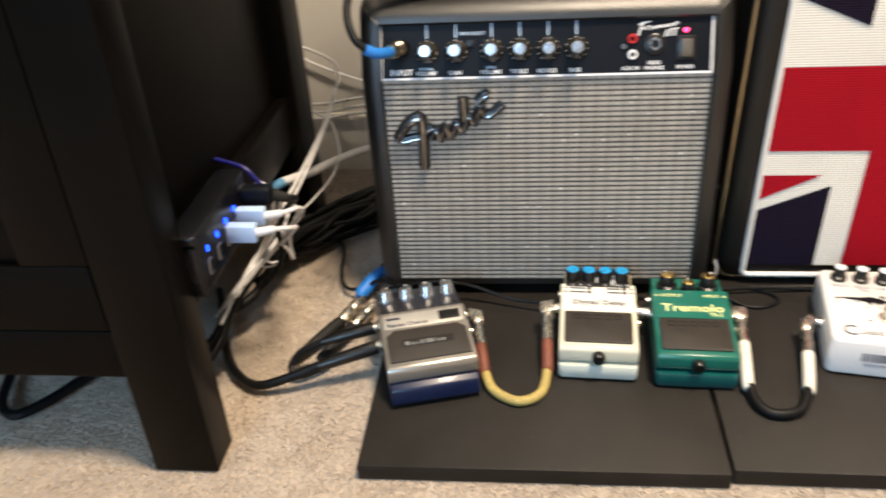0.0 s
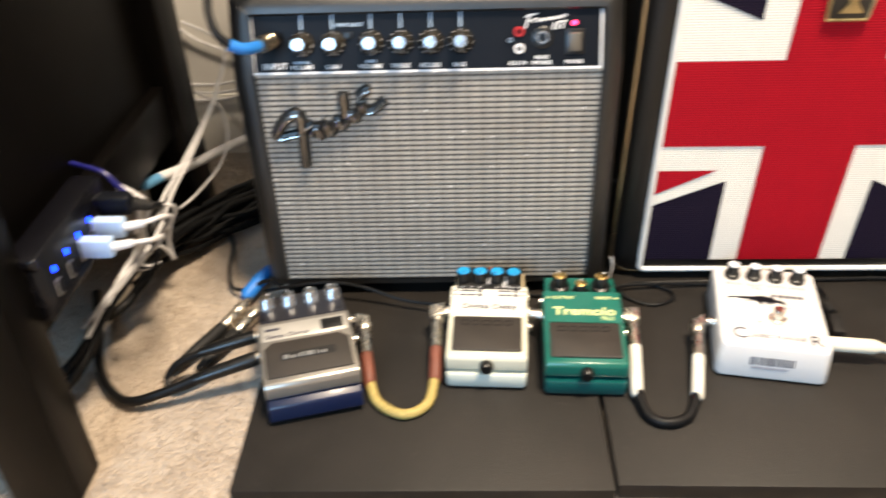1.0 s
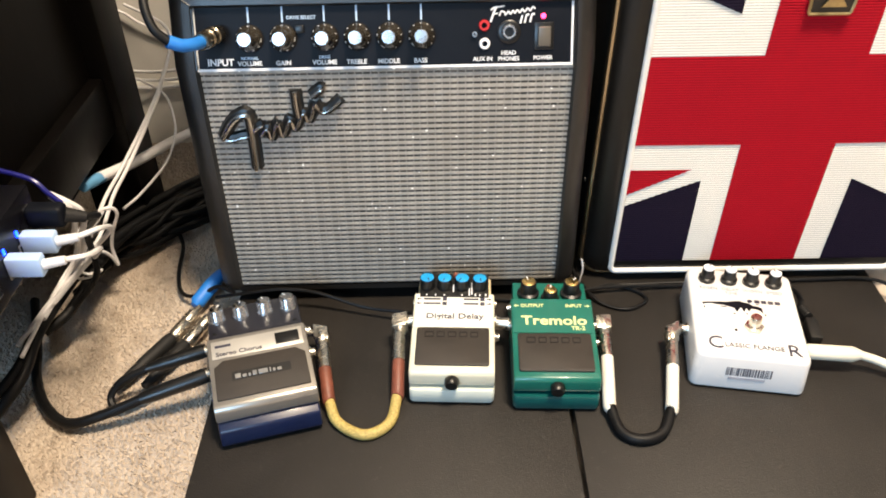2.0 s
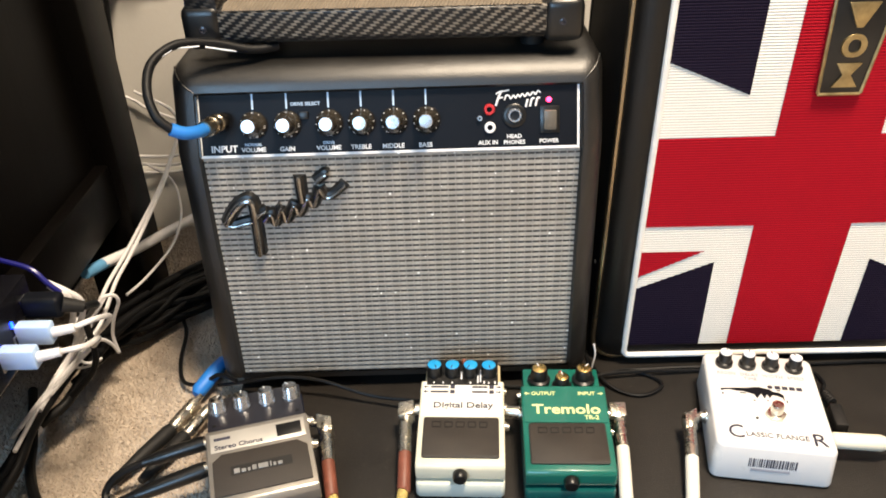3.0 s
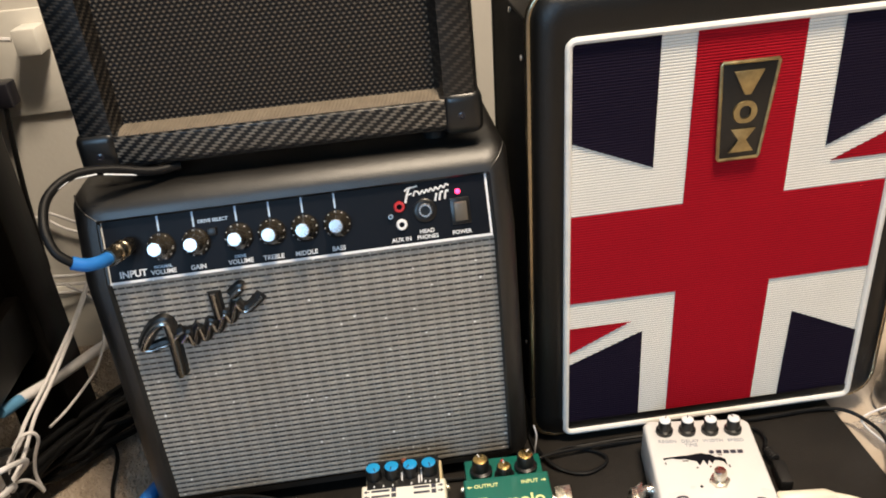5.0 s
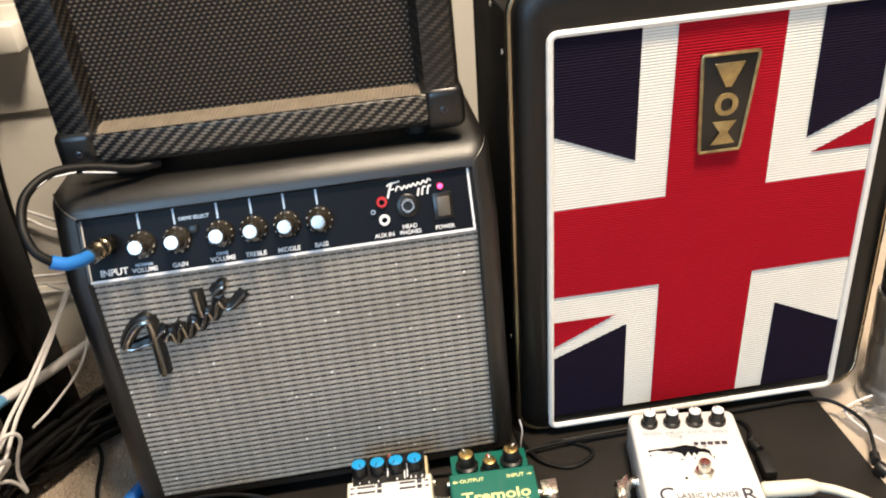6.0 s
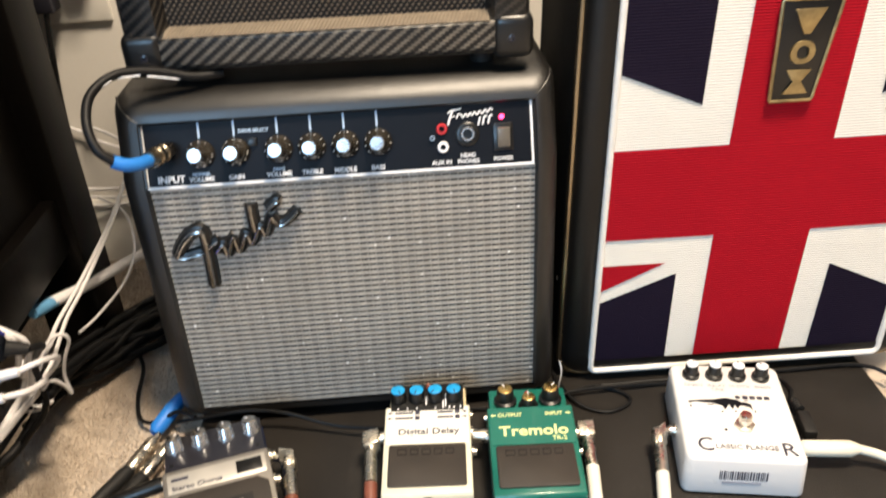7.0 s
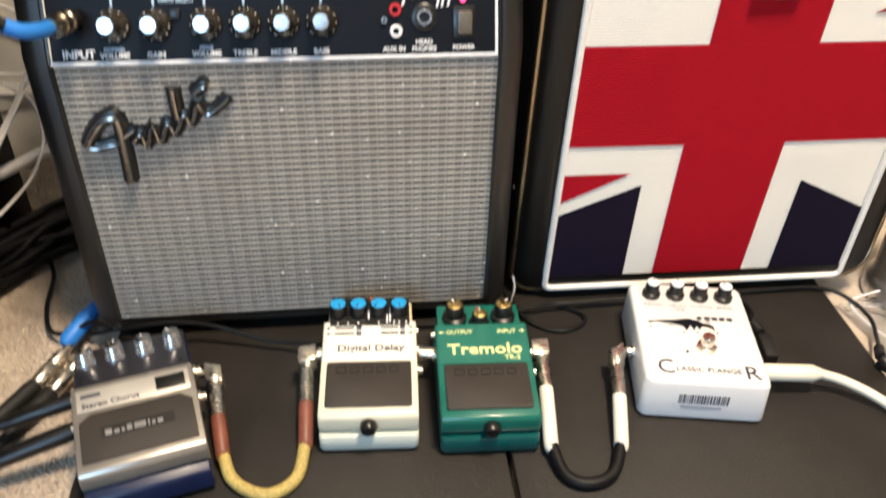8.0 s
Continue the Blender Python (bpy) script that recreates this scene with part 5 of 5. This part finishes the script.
cable("thin_lead", "thin black lead curling over the carpet", [(-0.2550, 0.9100, 0.0150), (-0.2470, 0.8750, 0.0090), (-0.2320, 0.8410, 0.0080), (-0.2250, 0.7930, 0.0080), (-0.2130, 0.7600, 0.0080), (-0.1910, 0.7460, 0.0160), (-0.1720, 0.7470, 0.0260), (-0.1500, 0.7300, 0.0330)], 0.0021, M_CABLE, n=7)

# black leads heaped behind
rng = random.Random(11)
BUNDLE = (
    [(-0.350, 0.545, 0.010), (-0.328, 0.570, 0.022), (-0.303, 0.603, 0.046), (-0.304, 0.645, 0.054), (-0.300, 0.690, 0.058), (-0.293, 0.735, 0.060), (-0.279, 0.780, 0.060), (-0.262, 0.860, 0.040), (-0.225, 0.960, 0.014), (-0.150, 1.000, 0.012)],
    [(-0.360, 0.560, 0.012), (-0.330, 0.580, 0.034), (-0.307, 0.608, 0.052), (-0.309, 0.650, 0.053), (-0.306, 0.695, 0.057), (-0.299, 0.740, 0.062), (-0.288, 0.800, 0.060), (-0.266, 0.900, 0.034), (-0.215, 0.985, 0.020), (-0.140, 1.020, 0.020)],
    [(-0.310, 0.668, 0.040), (-0.291, 0.690, 0.048), (-0.283, 0.745, 0.056), (-0.272, 0.810, 0.050), (-0.250, 0.880, 0.028), (-0.205, 0.945, 0.014), (-0.140, 0.975, 0.012)],
)
for pts, r in zip(BUNDLE, (0.0050, 0.0046, 0.0050)):
    cable("black_lead", "thick black lead in a bundle along the cabinet side", pts, r, M_CABLE, n=10)
for k in range(12):
    far = 0.93 + 0.008 * k
    pts = [(-0.300 + rng.uniform(-0.012, 0.012), 0.745 + rng.uniform(-0.03, 0.05), 0.030 + rng.uniform(0, 0.022)),
           (-0.272 + rng.uniform(-0.016, 0.016), 0.815 + 0.006 * k + rng.uniform(-0.01, 0.01), 0.012 + 0.0035 * (k % 7) + rng.uniform(0, 0.010)),
           (-0.228 + rng.uniform(-0.014, 0.014), 0.865 + 0.007 * k + rng.uniform(-0.012, 0.012), 0.009 + 0.004 * (k % 6) + rng.uniform(0, 0.006)),
           (-0.180 + rng.uniform(-0.010, 0.010), far + rng.uniform(-0.015, 0.015), 0.009 + 0.004 * (k % 5)),
           (-0.120, far + 0.02 + rng.uniform(-0.01, 0.01), 0.010)]
    cable("black_lead", "black lead in a heap on the carpet behind the amplifier", pts, (0.0034, 0.0046, 0.0040)[k % 3], M_CABLE)
cable("black_lead", "black lead looped under the cabinet", [(-0.54, 0.64, 0.010), (-0.515, 0.560, 0.010), (-0.492, 0.536, 0.010), (-0.470, 0.552, 0.010), (-0.440, 0.600, 0.010), (-0.40, 0.66, 0.010)], 0.0050, M_CABLE)

# hub on the cabinet's side
HUB = Matrix.Translation((-0.002, -0.014, -0.003))
hub = thing("usb_hub", "black powered hub with lit blue lights on the cabinet side", "hub", HUB)
hx0, hx1, hy0, hy1, hz0, hz1 = -0.2820, -0.2590, 0.5370, 0.6560, 0.1600, 0.2185
part("casing", prism([(hx0, hz0), (hx1 - 0.003, hz0), (hx1, hz0 + 0.004), (hx1 + 0.001, hz1), (hx0, hz1)], hy0, hy1, "y", bevel=0.0012), M_HUB, hub)
part("end_cap", box(hx0 - 0.0005, hx1 - 0.001, hy0 - 0.0025, hy0, hz0 + 0.002, hz1 - 0.011, 0.0008), M_HUB, hub)
part("end_lip", box(hx0 - 0.0005, hx1 + 0.0015, hy0 - 0.0050, hy0 + 0.001, hz1 - 0.009, hz1 + 0.0005, 0.0028, 3), M_HUB, hub)
for k, y in enumerate((0.5530, 0.5755, 0.5980, 0.6205)):
    part("led", box(hx1 - 0.0030, hx1 + 0.0016, y - 0.0012, y + 0.0012, 0.1950, 0.2000, 0.0004), M_LED_BLUE, hub, "lit blue light")
    port = part("port", box(hx1 - 0.0030, hx1 + 0.0011, y - 0.0034, y + 0.0034, 0.1740, 0.1880, 0.0004), M_STEEL, hub)
    part("port_slot", box(hx1, hx1 + 0.0014, y - 0.0022, y + 0.0026, 0.1752, 0.1868), M_PANEL, port)
part("black_plug", box(hx1 + 0.0005, hx1 + 0.030, 0.6360, 0.6500, 0.1900, 0.2080, 0.004, 3), M_PANEL, hub)
part("black_plug_tip", rod([(0.0060, 0), (0.0042, 1)], (hx1 + 0.029, 0.643, 0.199), (hx1 + 0.042, 0.648, 0.193), n=12), M_BLACK_SOFT, hub)
part("plug_shell", box(hx1 + 0.0003, hx1 + 0.0050, 0.6385, 0.6475, 0.1915, 0.2065, 0.0008), M_STEEL, hub, "bare steel plug shell")
part("black_plug_lead", tube([(hx1 + 0.041, 0.648, 0.193), (hx1 + 0.043, 0.664, 0.184), (hx1 + 0.024, 0.690, 0.160), (hx1 + 0.004, 0.712, 0.130), (-0.262, 0.716, 0.080), (-0.300, 0.700, 0.040)], 0.0030, 8, 8), M_CABLE, hub)
for y, z, dy in ((0.5980, 0.1860, -0.004), (0.6250, 0.1870, 0.0)):
    pl = thing("usb_plug", "white plug and lead in the black hub", "plug", HUB, "white plugs in the hub")
    part("plug_body", box(hx1 + 0.0006, hx1 + 0.0265, y - 0.0052, y + 0.0052, z - 0.0082, z + 0.0082, 0.0018), M_BLUE_LIT_WHITE, pl)
    part("strain_relief", rod([(0.0042, 0), (0.0034, 1)], (hx1 + 0.026, y, z), (hx1 + 0.041, y + 0.004, z + 0.001), n=10), M_WHITE_CABLE, pl)
    part("cord", tube([(hx1 + 0.040, y + 0.004, z + 0.001), (hx1 + 0.050, y + 0.022, z - 0.004 + dy), (hx1 + 0.040, y + 0.060, z - 0.030), (hx1 + 0.008, y + 0.110, z - 0.075), (-0.272, y + 0.125, 0.088), (-0.296, y + 0.095, 0.068)], 0.0022, 8, 8), M_WHITE_CABLE, pl)
WHITES = (
    ([(-0.312, 0.630, 0.060), (-0.302, 0.680, 0.066), (-0.294, 0.722, 0.070), (-0.283, 0.735, 0.085), (-0.275, 0.750, 0.101), (-0.271, 0.780, 0.113), (-0.268, 0.820, 0.118), (-0.261, 0.880, 0.132), (-0.255, 0.930, 0.147), (-0.252, 0.980, 0.165), (-0.258, 1.020, 0.173), (-0.275, 1.050, 0.182), (-0.326, 1.085, 0.191)], 0.0019),
    ([(-0.306, 0.635, 0.066), (-0.294, 0.695, 0.069), (-0.283, 0.725, 0.077), (-0.271, 0.750, 0.092), (-0.265, 0.785, 0.112), (-0.261, 0.825, 0.120), (-0.257, 0.885, 0.133), (-0.253, 0.935, 0.148), (-0.262, 0.990, 0.150)], 0.0019),
    ([(-0.291, 0.730, 0.070), (-0.282, 0.740, 0.075), (-0.276, 0.750, 0.070), (-0.272, 0.757, 0.059), (-0.270, 0.762, 0.045), (-0.270, 0.760, 0.067), (-0.263, 0.758, 0.089), (-0.254, 0.757, 0.108), (-0.256, 0.755, 0.117), (-0.265, 0.750, 0.117), (-0.275, 0.740, 0.103), (-0.285, 0.725, 0.084)], 0.0017),
    ([(-0.313, 1.040, 0.114), (-0.272, 1.000, 0.113), (-0.253, 0.960, 0.099), (-0.248, 0.930, 0.089), (-0.253, 0.900, 0.077), (-0.270, 0.860, 0.066), (-0.280, 0.830, 0.066)], 0.0015),
    ([(-0.2586, 0.664, 0.1926), (-0.2453, 0.664, 0.1838), (-0.239, 0.668, 0.1721), (-0.2442, 0.672, 0.1539), (-0.2588, 0.68, 0.1314), (-0.262, 0.705, 0.131), (-0.275, 0.720, 0.102), (-0.289, 0.720, 0.078), (-0.301, 0.690, 0.066)], 0.0025),
    ([(-0.2562, 0.66, 0.1929), (-0.2452, 0.66, 0.1835), (-0.2451, 0.664, 0.1718), (-0.2494, 0.668, 0.1561), (-0.2599, 0.675, 0.1369), (-0.266, 0.700, 0.130), (-0.282, 0.715, 0.093), (-0.298, 0.700, 0.067), (-0.300, 0.660, 0.064)], 0.0025),
    ([(-0.300, 0.612, 0.064), (-0.301, 0.660, 0.066), (-0.299, 0.710, 0.070), (-0.288, 0.732, 0.082), (-0.270, 0.765, 0.108)], 0.0019),
    ([(-0.246, 1.070, 0.130), (-0.266, 1.070, 0.106), (-0.252, 1.070, 0.072), (-0.245, 1.060, 0.041)], 0.0014),
)
# A black lead; the hub lights' glow on it is painted deep blue.
cable("blue_lit_lead", "black lead arching over the hub, the lights' blue in its colour", [(-0.2939, 0.665, 0.2149), (-0.2729, 0.662, 0.2099), (-0.2632, 0.66, 0.2057), (-0.2559, 0.658, 0.1974), (-0.2473, 0.658, 0.1869)], 0.0021, plain("blue_lit_black_plastic", (0.008, 0.009, 0.14), 0.3, var=0.1))
for pts, r in WHITES:
    cable("white_lead", "thin white lead tangled beside the hub", pts, r, M_WHITE_CABLE)
cable("cable_tie", "white wire tie round the leads", [(-0.303, 0.720, 0.064), (-0.290, 0.718, 0.074), (-0.280, 0.720, 0.066), (-0.268, 0.724, 0.068), (-0.278, 0.722, 0.062), (-0.290, 0.720, 0.061), (-0.298, 0.718, 0.070)], 0.0013, M_WHITE_CABLE, n=6)

# by the wall
strip = thing("white_tube", "white plastic tube over the heaped leads, blue light painted on its end", "tube", Matrix())
part("tube", tube([(-0.284, 0.806, 0.119), (-0.272, 0.870, 0.099), (-0.257, 0.950, 0.078), (-0.236, 1.030, 0.057), (-0.215, 1.075, 0.040)], 0.0056, 6, 12), M_WHITE_CABLE, strip)
# Tube end coloured blue for the blue light that falls on it.
part("blue_lit_end", rod([(0.0050, 0), (0.0058, 0.05), (0.0058, 1)], (-0.2885, 0.778, 0.1265), (-0.2835, 0.810, 0.1175), n=12), plain("blue_lit_tube_plastic", (0.10, 0.28, 0.48), 0.45, var=0.15), strip)
cable("white_lead", "thin white lead along the wall", [(-0.400, 1.092, 0.205), (-0.338, 1.093, 0.180), (-0.307, 1.093, 0.160), (-0.22, 1.093, 0.128), (-0.14, 1.093, 0.120)], 0.0018, M_WHITE_CABLE)
for k, z in enumerate((0.100, 0.112, 0.090)):
    cable("white_lead", "thin white lead along the wall", [(-0.36, 1.078 - 0.004 * k, z), (-0.30, 1.080, z - 0.006), (-0.23, 1.078, z + 0.004), (-0.15, 1.080, z - 0.004)], 0.0022, M_WHITE_CABLE)
outlet = thing("wall_outlet", "white wall outlet plate", "outlet", pose(-0.300, WALL_Y, 0.365))
part("plate", box(-0.036, 0.036, -0.006, 0, -0.058, 0.058, 0.002), M_WHITE, outlet)
adapter = thing("power_adapter", "white power adapter plugged into the wall outlet", "adapter", pose(-0.279, WALL_Y - 0.0065, 0.394))
part("casing", box(-0.012, 0.014, -0.034, 0, -0.015, 0.014, 0.003), M_WHITE, adapter)
part("cord", tube([(-0.014, -0.030, 0.004), (-0.034, -0.032, 0.006), (-0.060, -0.022, -0.004), (-0.110, -0.012, 0.010)], 0.0026, 8, 8), M_WHITE_CABLE, adapter)
dark = thing("power_adapter", "dark grey power plug in the wall outlet", "adapter", pose(-0.326, WALL_Y - 0.0065, 0.338))
part("casing", box(-0.011, 0.011, -0.026, 0, -0.014, 0.014, 0.003), M_GUNMETAL, dark)
part("cord", tube([(0.0, -0.020, -0.013), (-0.004, -0.022, -0.050), (-0.012, -0.020, -0.120), (-0.020, -0.012, -0.220)], 0.0030, 8, 8), M_CABLE, dark)

# canister and key at the carpet's edge
can = thing("canister", "silver metal canister with a black ribbed neck and orange label", "canister", pose(0.5780, 0.7620, 0.0))
part("body", lathe([(0.0385, 0), (0.0395, 0.002), (0.0395, 0.018), (0.0370, 0.021), (0.0350, 0.024), (0.0350, 0.070), (0.0345, 0.0715), (0.0345, 0.0730), (0.0350, 0.0745), (0.0350, 0.118), (0.0335, 0.121), (0.0, 0.121)], n=40), M_ALU, can)
bm = bmesh.new()
for k in range(8):
    lathe([(0.0270, 0.121 + k * 0.012), (0.0325, 0.123 + k * 0.012), (0.0325, 0.129 + k * 0.012), (0.0270, 0.131 + k * 0.012), (0.0270, 0.133 + k * 0.012)], n=32, bm=bm)
part("ribbed_neck", bm, M_BLACK_SOFT, can, "black ribbed rubber neck")
bm = bmesh.new()
arc = [(0.0354 * math.cos(radians(a)), 0.0354 * math.sin(radians(a))) for a in range(-128, -40, 8)]
rows = [[bm.verts.new((x, y, z)) for x, y in arc] for z in (0.060, 0.112)]
for k in range(len(arc) - 1):
    bm.faces.new((rows[0][k], rows[0][k + 1], rows[1][k + 1], rows[1][k]))
lab = part("label", bm, M_ORANGE, can, "orange paper label")
bm = bmesh.new()
for k in range(6):
    lo, hi = (0.0358 * math.cos(radians(-118)), 0.0358 * math.sin(radians(-118))), (0.0358 * math.cos(radians(-100)), 0.0358 * math.sin(radians(-100)))
    z = 0.066 + k * 0.007
    bm.faces.new([bm.verts.new(p) for p in ((*lo, z), (*hi, z), (*hi, z + 0.003), (*lo, z + 0.003))])
part("label_bar", bm, M_DARK_PRINT, lab)
bag = thing("plastic_bag", "crumpled clear plastic bag lying on the carpet", "bag", pose(0.5620, 0.6980, 0.0, 0, 0, 12))
bm, rng = bmesh.new(), random.Random(31)
grid = [[bm.verts.new((-0.048 + 0.008 * a, -0.060 + 0.010 * b, 0.004 + 0.018 * math.sin(math.pi * a / 12) * math.sin(math.pi * b / 12) + rng.uniform(-0.0018, 0.0018))) for b in range(13)] for a in range(13)]
for a in range(12):
    for b in range(12):
        bm.faces.new((grid[a][b], grid[a + 1][b], grid[a + 1][b + 1], grid[a][b + 1]))
part("film", bm, M_CLEAR, bag, smooth=25)
part("folded_rim", tube([(-0.010, 0.055, 0.016), (-0.036, 0.056, 0.012), (-0.044, 0.050, 0.009), (-0.043, 0.020, 0.007), (-0.034, -0.010, 0.007)], 0.0011, 6, 6), M_WHITE_CABLE, bag)
cable("stray_wire", "thin wire standing up between the two cabinets", [(0.1870, 0.7420, 0.018), (0.1880, 0.7390, 0.034), (0.1900, 0.7400, 0.048), (0.1885, 0.7430, 0.058)], 0.0008, M_WHITE_CABLE, n=5)
